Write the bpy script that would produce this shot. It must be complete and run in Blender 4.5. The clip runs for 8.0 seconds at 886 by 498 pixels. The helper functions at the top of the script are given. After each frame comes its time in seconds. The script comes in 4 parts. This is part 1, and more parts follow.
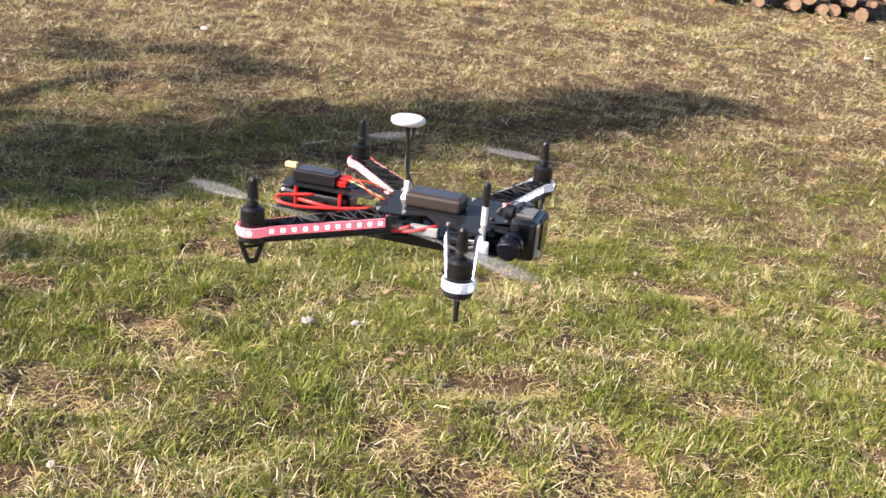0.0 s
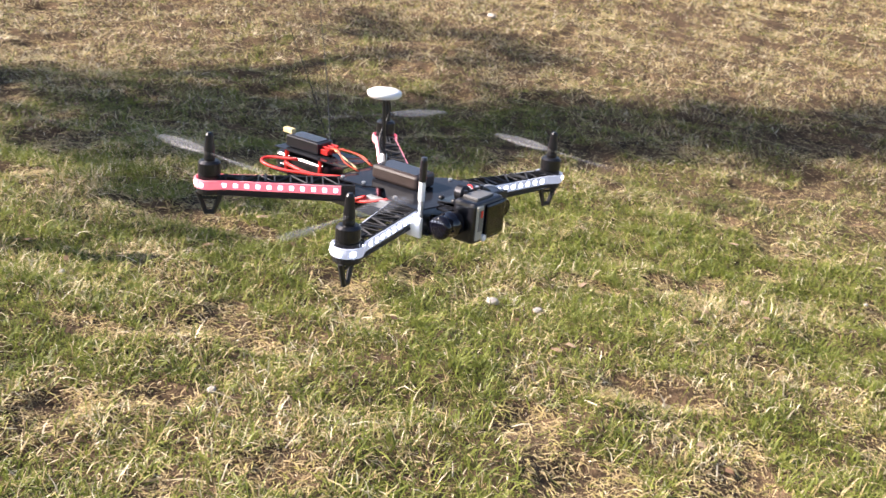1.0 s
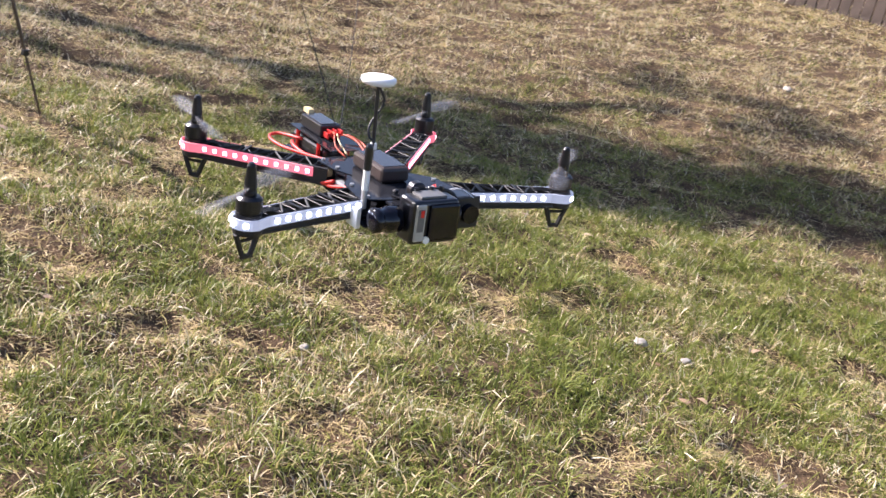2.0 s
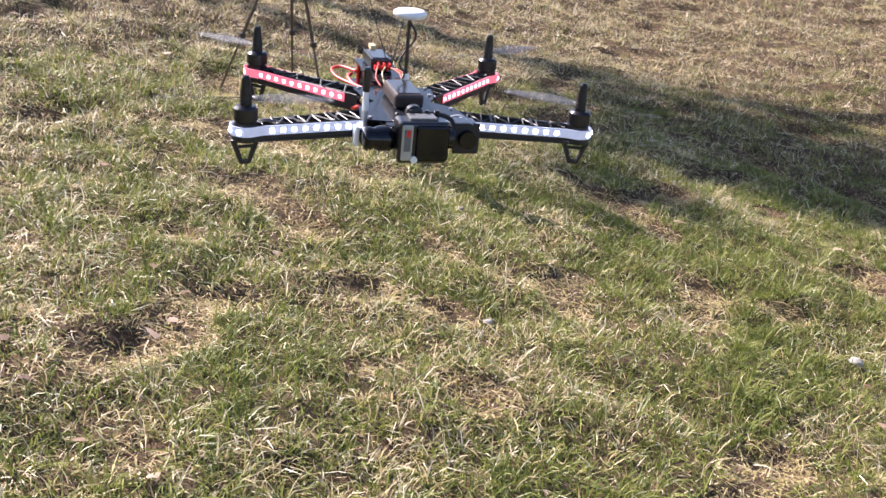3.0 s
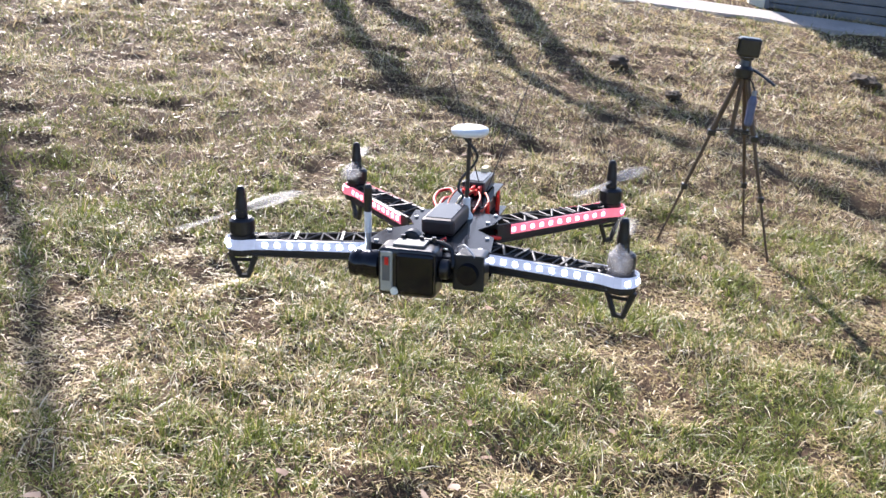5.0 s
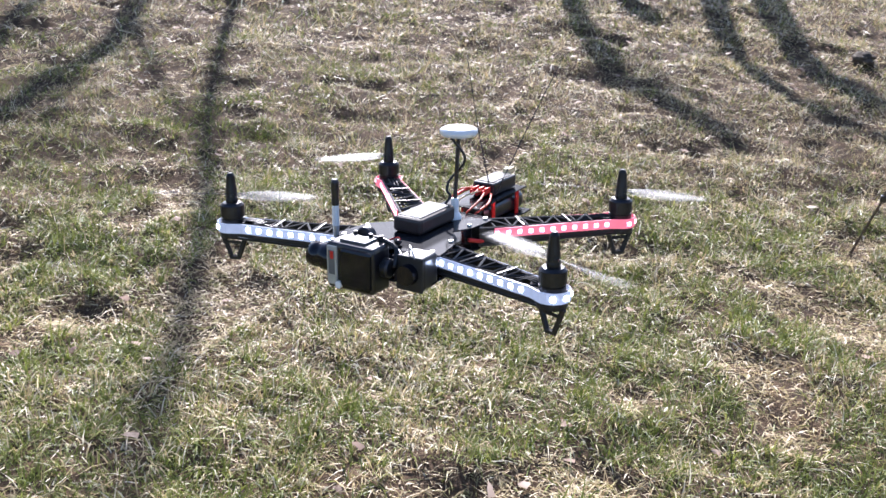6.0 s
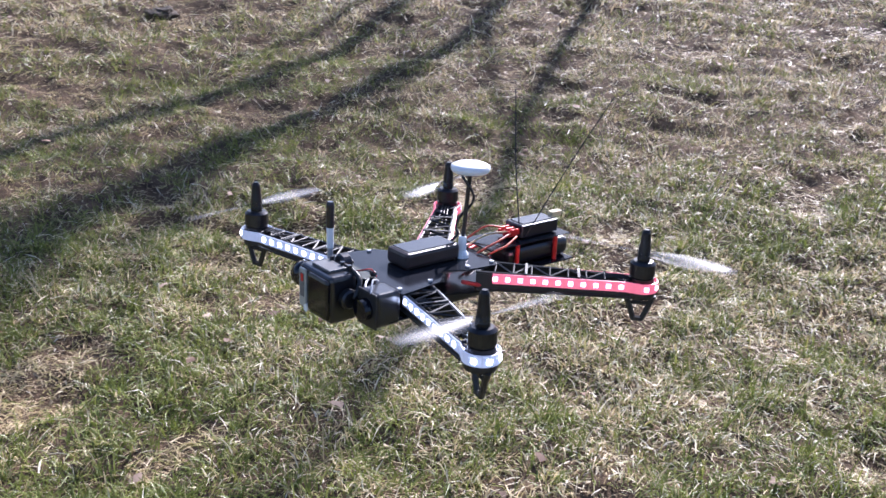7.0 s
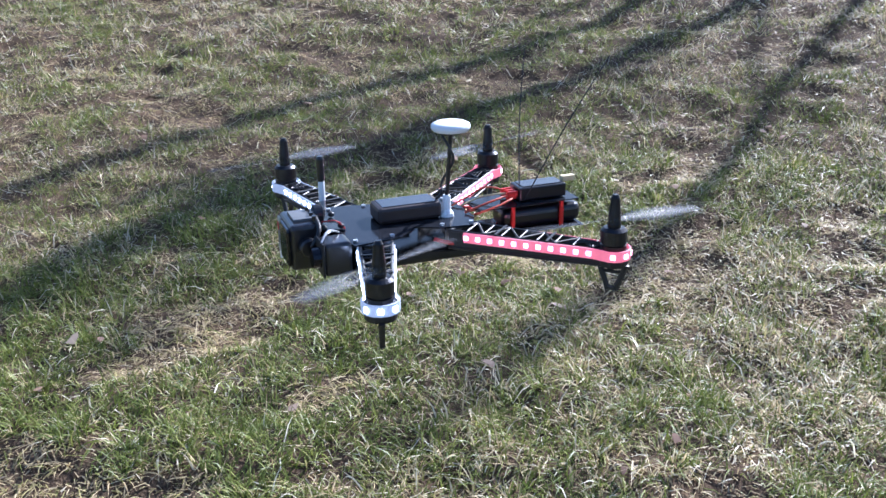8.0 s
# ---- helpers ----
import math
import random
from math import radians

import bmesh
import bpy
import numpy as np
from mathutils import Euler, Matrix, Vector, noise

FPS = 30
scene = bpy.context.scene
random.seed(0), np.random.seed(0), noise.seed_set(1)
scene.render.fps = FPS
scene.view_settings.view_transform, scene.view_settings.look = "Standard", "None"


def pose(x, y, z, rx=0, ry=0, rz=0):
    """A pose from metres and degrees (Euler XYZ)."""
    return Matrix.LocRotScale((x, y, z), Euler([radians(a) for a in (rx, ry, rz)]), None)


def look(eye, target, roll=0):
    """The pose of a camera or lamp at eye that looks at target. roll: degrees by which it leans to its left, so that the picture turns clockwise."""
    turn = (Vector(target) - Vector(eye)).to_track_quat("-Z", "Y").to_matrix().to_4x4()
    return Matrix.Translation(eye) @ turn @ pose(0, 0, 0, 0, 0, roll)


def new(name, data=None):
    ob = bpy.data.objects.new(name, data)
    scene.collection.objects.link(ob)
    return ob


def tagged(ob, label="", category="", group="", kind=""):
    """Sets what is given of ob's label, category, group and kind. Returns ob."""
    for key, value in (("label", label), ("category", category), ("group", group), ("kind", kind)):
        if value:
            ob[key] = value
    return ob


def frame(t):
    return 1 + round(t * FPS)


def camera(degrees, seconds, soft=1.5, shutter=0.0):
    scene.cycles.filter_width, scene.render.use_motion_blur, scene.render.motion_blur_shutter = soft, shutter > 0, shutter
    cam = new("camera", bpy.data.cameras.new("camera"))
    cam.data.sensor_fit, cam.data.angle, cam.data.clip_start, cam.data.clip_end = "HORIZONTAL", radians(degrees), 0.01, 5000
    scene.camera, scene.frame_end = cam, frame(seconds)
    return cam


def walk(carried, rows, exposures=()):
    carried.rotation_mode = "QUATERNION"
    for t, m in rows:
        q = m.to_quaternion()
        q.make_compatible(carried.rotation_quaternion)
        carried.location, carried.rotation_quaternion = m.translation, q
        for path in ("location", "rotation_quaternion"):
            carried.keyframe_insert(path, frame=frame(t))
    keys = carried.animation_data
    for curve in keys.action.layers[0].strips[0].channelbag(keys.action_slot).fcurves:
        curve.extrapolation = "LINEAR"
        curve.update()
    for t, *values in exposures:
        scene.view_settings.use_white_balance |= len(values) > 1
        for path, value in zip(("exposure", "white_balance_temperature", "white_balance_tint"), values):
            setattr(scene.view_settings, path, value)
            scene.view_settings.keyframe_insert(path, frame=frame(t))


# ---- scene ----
# ---- camera and its walk ----
cam = camera(47.9, 8.0, soft=1.5, shutter=0.12)
PATH = [
    (0, (0.063, 0.029, 1.453), (0.118, 1.949, 0.893), 6.9),
    (0.2, (0.161, 0.069, 1.456), (0.11, 1.975, 0.852), 7.2),
    (0.5, (0.306, 0.079, 1.476), (0.117, 1.961, 0.827), 9.0),
    (0.8, (0.409, 0.072, 1.5), (0.06, 1.928, 0.842), 9.1),
    (1, (0.49, 0.04, 1.498), (-0.03, 1.86, 0.85), 8.9),
    (1.2, (0.575, 0.039, 1.51), (-0.047, 1.831, 0.876), 9.6),
    (2.3, (1.2, 0.44, 1.359), (-0.049, 1.847, 0.682), 13.6),
    (2.5, (1.276, 0.461, 1.384), (-0.064, 1.757, 0.659), 12.4),
    (2.7, (1.365, 0.495, 1.414), (-0.057, 1.672, 0.644), 11.7),
    (3.0, (1.464, 0.547, 1.478), (-0.038, 1.624, 0.714), 12.1),
    (3.3, (1.511, 0.619, 1.512), (-0.08, 1.586, 0.783), 11.7),
    (3.4, (1.482, 0.645, 1.515), (-0.155, 1.541, 0.797), 11.8),
    (3.5, (1.491, 0.68, 1.524), (-0.198, 1.484, 0.817), 11.5),
    (3.9, (1.52, 0.835, 1.554), (-0.255, 1.399, 0.825), 13.3),
    (4.0, (1.534, 0.856, 1.565), (-0.252, 1.372, 0.828), 12.6),
    (4.2, (1.56, 0.911, 1.587), (-0.245, 1.336, 0.837), 11.3),
    (5.3, (1.24, 1.481, 1.592), (-0.631, 1.354, 0.897), 6.1),
    (5.5, (1.229, 1.576, 1.623), (-0.624, 1.356, 0.904), 6.2),
    (5.8, (1.233, 1.704, 1.633), (-0.58, 1.311, 0.886), 4.8),
    (6, (1.231, 1.795, 1.655), (-0.544, 1.294, 0.881), 5.3),
    (6.3, (1.199, 1.93, 1.695), (-0.513, 1.278, 0.894), 4.6),
    (6.5, (1.139, 2.013, 1.706), (-0.528, 1.247, 0.909), 3.0),
    (6.7, (1.076, 2.062, 1.692), (-0.499, 1.125, 0.891), 3.1),
    (7, (0.967, 2.215, 1.69), (-0.435, 1.047, 0.872), 3.2),
    (7.2, (0.913, 2.309, 1.693), (-0.39, 1.034, 0.871), 1.7),
    (7.5, (0.844, 2.427, 1.679), (-0.286, 1.011, 0.831), 0.2),
    (7.7, (0.774, 2.499, 1.688), (-0.259, 1.024, 0.818), -0.1),
    (8, (0.64, 2.567, 1.695), (-0.262, 1.01, 0.821), -1.4),
]
EXPOSURES = [(0.0, 1.4, 6600, 18), (1.2, 1.55, 6350, 19), (2.5, 1.46, 6000, 24), (4.2, 1.68, 6000, 18), (5.3, 1.58, 5700, 19), (6.5, 1.40, 5450, 20), (7.5, 1.28, 5150, 27), (8.0, 1.33, 4950, 17)]
walk(cam, [(t, look(eye, target, roll)) for t, eye, target, roll in PATH], EXPOSURES)

# the hovering drone: seconds, place, and turn about x, y, z
DRONE_ROWS = [
    (0, 0.089, 1.5234, 1.0662, 4.5, -0.47, -16.92),
    (0.5, 0.0709, 1.4718, 1.087, 4.38, -0.92, -17.71),
    (1, 0.0102, 1.4449, 1.0711, 3.87, -1.61, -17.93),
    (2.5, 0.1926, 1.4178, 0.9655, 6.48, -0.78, -16.62),
    (3, 0.1646, 1.3451, 1.0622, 5.88, -0.69, -15.68),
    (3.5, 0.1174, 1.2774, 1.1017, 6.55, -0.88, -16.44),
    (4, 0.1379, 1.2439, 1.1329, 6.58, -1.02, -15.53),
    (5.5, -0.0204, 1.3904, 1.1205, 5.47, -1.53, -13.36),
    (6, 0.0023, 1.4197, 1.1303, 6.12, -1.17, -14.29),
    (6.5, 0.0308, 1.4225, 1.1344, 5.72, -2.17, -13.32),
    (7, 0.0512, 1.4178, 1.1096, 4.41, -2.8, -10.5),
    (7.5, 0.0598, 1.446, 1.1064, 6.31, -2.95, -10.46),
    (8, 0.0593, 1.4631, 1.1221, 5.16, -2.3, -10.37),
]

# ---- world, sun ----
SUN_YAW, SUN_ELEVATION = 110.0, 30.0          # where the sun stands: degrees to the left of +y, and up
SUN_DIR = Vector((-math.sin(radians(SUN_YAW)), math.cos(radians(SUN_YAW)), 0))
world = bpy.data.worlds.new("sky")
scene.world = world
world.use_nodes = True
wn, wl = world.node_tree.nodes, world.node_tree.links
sky = wn.new("ShaderNodeTexSky")
sky.sky_type, sky.sun_disc = "NISHITA", False
sky.sun_elevation, sky.sun_rotation = radians(SUN_ELEVATION), radians(-SUN_YAW)
wn["Background"].inputs["Strength"].default_value = 0.075
wl.new(sky.outputs[0], wn["Background"].inputs["Color"])
sun = new("sun", bpy.data.lights.new("sun", "SUN"))
sun.data.energy, sun.data.angle, sun.data.color = 5.0, radians(0.6), (1.0, 0.91, 0.78)
up = Vector((0, 0, math.tan(radians(SUN_ELEVATION))))
sun.matrix_world = look(SUN_DIR * 20 + up * 20, (0, 0, 0))


# ---- materials ----
def material(name, colour, rough=0.5, metal=0.0, vary=0.15, scale=20.0, bump=0.0, second=None, coat=0.0, spec=0.5):
    """Noise at two scales varies the colour between two tones; bump gives relief."""
    m = bpy.data.materials.new(name)
    m.use_nodes = True
    n, l = m.node_tree.nodes, m.node_tree.links
    b = n["Principled BSDF"]
    tc = n.new("ShaderNodeTexCoord")
    n1, n2 = n.new("ShaderNodeTexNoise"), n.new("ShaderNodeTexNoise")
    n1.inputs["Scale"].default_value, n2.inputs["Scale"].default_value = scale, scale * 7.3
    n1.inputs["Detail"].default_value, n2.inputs["Detail"].default_value = 4, 3
    add = n.new("ShaderNodeMath")
    add.operation = "MULTIPLY_ADD"
    add.inputs[1].default_value = 0.45
    ramp = n.new("ShaderNodeValToRGB")
    dark = second if second else tuple(c * (1 - vary) for c in colour)
    light = colour if second else tuple(min(1, c * (1 + vary)) for c in colour)
    ramp.color_ramp.elements[0].position, ramp.color_ramp.elements[1].position = 0.5, 0.95
    ramp.color_ramp.elements[0].color, ramp.color_ramp.elements[1].color = (*dark, 1), (*light, 1)
    l.new(tc.outputs["Object"], n1.inputs["Vector"])
    l.new(tc.outputs["Object"], n2.inputs["Vector"])
    l.new(n2.outputs["Fac"], add.inputs[0])
    l.new(n1.outputs["Fac"], add.inputs[2])
    l.new(add.outputs[0], ramp.inputs[0])
    l.new(ramp.outputs[0], b.inputs["Base Color"])
    b.inputs["Roughness"].default_value, b.inputs["Metallic"].default_value = rough, metal
    b.inputs["Coat Weight"].default_value = coat
    b.inputs["Specular IOR Level"].default_value = spec
    if bump:
        bp = n.new("ShaderNodeBump")
        bp.inputs["Strength"].default_value, bp.inputs["Distance"].default_value = bump, 0.3 / scale
        l.new(add.outputs[0], bp.inputs["Height"])
        l.new(bp.outputs[0], b.inputs["Normal"])
    return m


def glowing(name, colour, strength, base=(0.8, 0.8, 0.8)):
    m = material(name, base, 0.3)
    b = m.node_tree.nodes["Principled BSDF"]
    b.inputs["Emission Color"].default_value = (*colour, 1)
    b.inputs["Emission Strength"].default_value = strength
    return m


def blade_material(name, tones, through_light=0.35, rough=0.55):
    """Leaves of grass: the tone of each blade is an attribute of the mesh."""
    m = bpy.data.materials.new(name)
    m.use_nodes = True
    n, l = m.node_tree.nodes, m.node_tree.links
    b = n["Principled BSDF"]
    at = n.new("ShaderNodeAttribute")
    at.attribute_name = "tone"
    ramp = n.new("ShaderNodeValToRGB")
    el = ramp.color_ramp.elements
    el[0].position, el[0].color = tones[0][0], (*tones[0][1], 1)
    el[1].position, el[1].color = tones[-1][0], (*tones[-1][1], 1)
    for pos, col in tones[1:-1]:
        e = el.new(pos)
        e.color = (*col, 1)
    l.new(at.outputs["Fac"], ramp.inputs[0])
    l.new(ramp.outputs[0], b.inputs["Base Color"])
    b.inputs["Roughness"].default_value = rough
    tr, mix = n.new("ShaderNodeBsdfTranslucent"), n.new("ShaderNodeMixShader")
    l.new(ramp.outputs[0], tr.inputs["Color"])
    mix.inputs[0].default_value = through_light
    l.new(b.outputs[0], mix.inputs[1])
    l.new(tr.outputs[0], mix.inputs[2])
    l.new(mix.outputs[0], n["Material Output"].inputs["Surface"])
    return m


SOIL = material("soil and thatch", (0.15, 0.10, 0.06), 0.95, vary=0.3, scale=14, bump=0.9, second=(0.03, 0.022, 0.015), spec=0.1)
GRASS = blade_material("grass blades", [(0.0, (0.065, 0.10, 0.015)), (0.3, (0.23, 0.26, 0.05)), (0.5, (0.45, 0.44, 0.13)),
                                        (0.62, (0.50, 0.38, 0.20)), (0.8, (0.68, 0.55, 0.31)), (1.0, (0.93, 0.86, 0.66))], 0.35, 0.45)
GRASS.node_tree.nodes["Principled BSDF"].inputs["Specular IOR Level"].default_value = 0.3
LEAVES = blade_material("dead leaves", [(0.0, (0.13, 0.07, 0.04)), (0.5, (0.30, 0.18, 0.11)), (1.0, (0.44, 0.33, 0.24))], 0.15, 0.7)
NEEDLES = blade_material("evergreen leaves", [(0.0, (0.03, 0.05, 0.015)), (1.0, (0.07, 0.11, 0.03))], 0.2)
BARK = material("bark", (0.20, 0.15, 0.11), 0.9, scale=6, bump=0.8, second=(0.07, 0.05, 0.04))
STONE = material("pale stone", (0.36, 0.33, 0.29), 0.85, scale=30, bump=0.4)
EARTH = material("dug earth", (0.10, 0.075, 0.05), 0.95, scale=14, bump=0.8, second=(0.04, 0.03, 0.02))
CONCRETE = material("path concrete", (0.42, 0.385, 0.35), 0.85, scale=3, bump=0.2)
DARK_GROUND = material("rough dark ground", (0.05, 0.05, 0.052), 0.95, scale=12, bump=0.6, spec=0.1)
LIME = material("cream render", (0.78, 0.72, 0.58), 0.85, scale=4, bump=0.1, vary=0.06)
SHUTTER = material("grey door metal", (0.16, 0.17, 0.19), 0.45, 0.2, scale=5)
ROOFING = material("roof tile", (0.18, 0.09, 0.06), 0.8, scale=8)
LOG_END = material("cut log end", (0.58, 0.40, 0.25), 0.85, scale=14, bump=0.3, second=(0.34, 0.19, 0.11))
LOG_BARK = material("log bark", (0.16, 0.10, 0.07), 0.95, scale=20, bump=0.6, second=(0.06, 0.035, 0.025))
PLANK = material("weathered plank", (0.10, 0.075, 0.06), 0.9, scale=6, bump=0.4)
WHITE_BOARD = material("white board", (0.80, 0.79, 0.76), 0.6, scale=10, vary=0.05)

CARBON = material("black fibre plate", (0.016, 0.017, 0.021), 0.13, scale=200, vary=0.4, spec=0.12)
NYLON = material("black nylon arm", (0.013, 0.013, 0.015), 0.5, scale=60)
MOTOR = material("black motor shell", (0.045, 0.045, 0.05), 0.32, 0.8, scale=90)
SPINNER = material("black spinner", (0.012, 0.012, 0.014), 0.3, 0.3, scale=90)
PROP = material("grey translucent propeller", (0.20, 0.20, 0.21), 0.42, scale=60, vary=0.06)
PROP.node_tree.nodes["Principled BSDF"].inputs["Alpha"].default_value = 0.25
PROP.node_tree.nodes["Principled BSDF"].inputs["Specular IOR Level"].default_value = 1.0
STRIP = glowing("white light strip", (0.72, 0.80, 1.0), 0.14, (0.36, 0.38, 0.45))
# a white strip; the red diodes' glow on it is put into the base colour
STRIP_RED = glowing("white strip coloured by red glow", (1.0, 0.12, 0.17), 0.32, (0.55, 0.30, 0.33))
LED_WHITE = glowing("white diode", (0.80, 0.88, 1.0), 8.0)
LED_RED = glowing("red diode", (1.0, 0.32, 0.38), 3.5)
CAMERA_BLACK = material("camera case", (0.011, 0.011, 0.014), 0.28, scale=80, coat=0.3)
GLASS_BLACK = material("lens glass", (0.005, 0.005, 0.009), 0.06, scale=80, spec=0.4)
SILVER = material("brushed silver", (0.55, 0.55, 0.56), 0.35, 0.6, scale=90)
WHITE = material("white plastic", (0.82, 0.82, 0.80), 0.35, scale=60, vary=0.05)
RED = material("red anodised", (0.60, 0.03, 0.025), 0.35, 0.3, scale=60)
WIRE_RED = material("red silicone wire", (0.55, 0.03, 0.025), 0.45, scale=60)
WIRE_ORANGE = material("orange servo lead", (0.48, 0.07, 0.03), 0.5, scale=60)
WIRE_BLACK = material("black cable", (0.015, 0.015, 0.016), 0.5, scale=60)
YELLOW = material("yellow connector", (0.66, 0.52, 0.28), 0.5, scale=60)
BROWN = material("dark case side", (0.042, 0.030, 0.027), 0.4, scale=60)
PANEL = material("dull grey panel", (0.13, 0.13, 0.13), 0.4, scale=60)
PALE_FRAME = material("pale camera frame", (0.40, 0.39, 0.34), 0.45, scale=60)
CASE_TOP = material("smooth dark case top", (0.035, 0.036, 0.042), 0.17, scale=40, vary=0.15)
LABEL_GREY = material("grey label", (0.30, 0.31, 0.32), 0.3, scale=40, vary=0.1)
BLUE = material("blue bottle sleeve", (0.10, 0.12, 0.21), 0.45, scale=30)
BRONZE = material("tripod tube", (0.10, 0.075, 0.06), 0.4, 0.5, scale=40)


# ---- shape helpers ----
def part(name, bm, mat, parent=None, label=""):
    me = bpy.data.meshes.new(name)
    bmesh.ops.recalc_face_normals(bm, faces=bm.faces)
    bm.to_mesh(me)
    bm.free()
    me.materials.append(mat)
    ob = new(name, me)
    if parent:
        ob.parent = parent
    return tagged(ob, label)


def smooth(ob):
    ob.data.polygons.foreach_set("use_smooth", [True] * len(ob.data.polygons))
    return ob


def empty(name, m=None):
    ob = new(name)
    ob.empty_display_size = 0.05
    if m is not None:
        ob.matrix_basis = m
    return ob


def box(bm, centre, size, bevel=0.0, turn=None, segments=2):
    m = Matrix.Translation(centre) @ (turn.to_4x4() if turn else Matrix()) @ Matrix.Diagonal((*size, 1))
    made = bmesh.ops.create_cube(bm, size=1, matrix=m)
    if bevel:
        edges = {e for v in made["verts"] for e in v.link_edges}
        bmesh.ops.bevel(bm, geom=list(edges), offset=bevel, segments=segments, profile=0.5, affect="EDGES")
    return bm


def rod(bm, a, b, r0, r1=None, seg=10, caps=True):
    a, b = Vector(a), Vector(b)
    turn = (b - a).to_track_quat("Z", "Y").to_matrix().to_4x4()
    bmesh.ops.create_cone(bm, cap_ends=caps, segments=seg, radius1=r0, radius2=r0 if r1 is None else r1, depth=(b - a).length,
                          matrix=Matrix.Translation((a + b) / 2) @ turn)
    return bm


def lathe(bm, profile, centre=(0, 0, 0), seg=20, axis=None):
    """Turns (radius, height) pairs about an upright axis."""
    m = Matrix.Translation(centre) @ (axis.to_4x4() if axis else Matrix())
    rings = []
    for r, z in profile:
        rings.append([bm.verts.new(m @ Vector((r * math.cos(2 * math.pi * i / seg), r * math.sin(2 * math.pi * i / seg), z))) for i in range(seg)])
    for p, q in zip(rings, rings[1:]):
        for i in range(seg):
            bm.faces.new((p[i], p[(i + 1) % seg], q[(i + 1) % seg], q[i]))
    bm.faces.new(rings[0][::-1])
    bm.faces.new(rings[-1])
    return bm


def tube(bm, points, radii, seg=8):
    """A tapering tube along a line, rounded by a spline."""
    pts = [Vector(p) for p in points]
    rad = list(radii) if hasattr(radii, "__len__") else [radii] * len(pts)
    fine, fr = [], []
    for i in range(len(pts) - 1):
        p0, p1, p2, p3 = pts[max(i - 1, 0)], pts[i], pts[i + 1], pts[min(i + 2, len(pts) - 1)]
        for k in range(4):
            t = k / 4
            fine.append(0.5 * (2 * p1 + (p2 - p0) * t + (2 * p0 - 5 * p1 + 4 * p2 - p3) * t * t + (3 * p1 - p0 - 3 * p2 + p3) * t ** 3))
            fr.append(rad[i] * (1 - t) + rad[i + 1] * t)
    fine.append(pts[-1])
    fr.append(rad[-1])
    rings = []
    side = Vector((0.31, 0.2, 0.93))
    for i, p in enumerate(fine):
        d = (fine[min(i + 1, len(fine) - 1)] - fine[max(i - 1, 0)]).normalized()
        u = d.cross(side)
        if u.length < 0.1:
            u = d.cross(Vector((1, 0, 0)))
        u.normalize()
        w = d.cross(u)
        rings.append([bm.verts.new(p + fr[i] * (u * math.cos(2 * math.pi * k / seg) + w * math.sin(2 * math.pi * k / seg))) for k in range(seg)])
    for p, q in zip(rings, rings[1:]):
        for i in range(seg):
            bm.faces.new((p[i], p[(i + 1) % seg], q[(i + 1) % seg], q[i]))
    bm.faces.new(rings[0][::-1])
    bm.faces.new(rings[-1])
    return bm


def plate(bm, outline, z0, z1, bevel=0.0):
    """A flat plate with the given outline."""
    low = [bm.verts.new((x, y, z0)) for x, y in outline]
    high = [bm.verts.new((x, y, z1)) for x, y in outline]
    bm.faces.new(low[::-1])
    bm.faces.new(high)
    for i in range(len(low)):
        j = (i + 1) % len(low)
        bm.faces.new((low[i], low[j], high[j], high[i]))
    return bm


def rough_lump(bm, centre, size, seed, detail=3, amount=0.25):
    made = bmesh.ops.create_icosphere(bm, subdivisions=detail, radius=1)
    for v in made["verts"]:
        k = 1 + amount * noise.noise(v.co * 1.7 + Vector((seed * 3.1, 0, 0))) + 0.4 * amount * noise.noise(v.co * 5 + Vector((0, seed, 0)))
        v.co = Vector((v.co.x * size[0] * k, v.co.y * size[1] * k, v.co.z * size[2] * k)) + Vector(centre)
    return bm


# ---- the ground ----
rng = np.random.default_rng(7)
LATTICE = rng.random((8, 64, 64))


def patch(x, y, size, k):
    """Smooth random values 0..1 over the plan, in patches of that size."""
    u, v = np.asarray(x) / size + 31.7 * k, np.asarray(y) / size + 17.3 * k
    i, j = np.floor(u).astype(int), np.floor(v).astype(int)
    a, b = u - i, v - j
    a, b = a * a * (3 - 2 * a), b * b * (3 - 2 * b)
    g = LATTICE[k % 8]
    return ((g[i % 64, j % 64] * (1 - a) + g[(i + 1) % 64, j % 64] * a) * (1 - b)
            + (g[i % 64, (j + 1) % 64] * (1 - a) + g[(i + 1) % 64, (j + 1) % 64] * a) * b)


def soft_rise(d, sharp):
    return np.logaddexp(0, d * sharp) / sharp


def height(x, y):
    """A shallow hollow: the lawn climbs to the path on one side and to the log pile on another."""
    x, y = np.asarray(x, float), np.asarray(y, float)
    u = -x - 0.2 * np.minimum(y, 1) - 0.45 * np.maximum(y - 1, 0)
    climb = 0.095 * soft_rise(u - 2.45, 3) + 0.145 * soft_rise(y - 6.5, 2)
    climb = 3.0 * np.tanh(climb / 3.0)
    far = np.clip((np.hypot(x + 3, y - 3) - 4) / 6, 0, 1)
    bumps = 0.045 * (patch(x, y, 0.55, 1) - 0.5) + 0.040 * (patch(x, y, 0.17, 2) - 0.5) + 0.016 * (patch(x, y, 0.07, 5) - 0.5) + 0.05 * far * (patch(x, y, 0.9, 3) - 0.5)
    holes = 0.028 * np.clip((patch(x, y, 0.24, 7) - 0.72) / 0.15, 0, 1)
    return climb + bumps - holes


def at(x, y, up=0.0):
    return Vector((x, y, float(height(x, y)) + up))


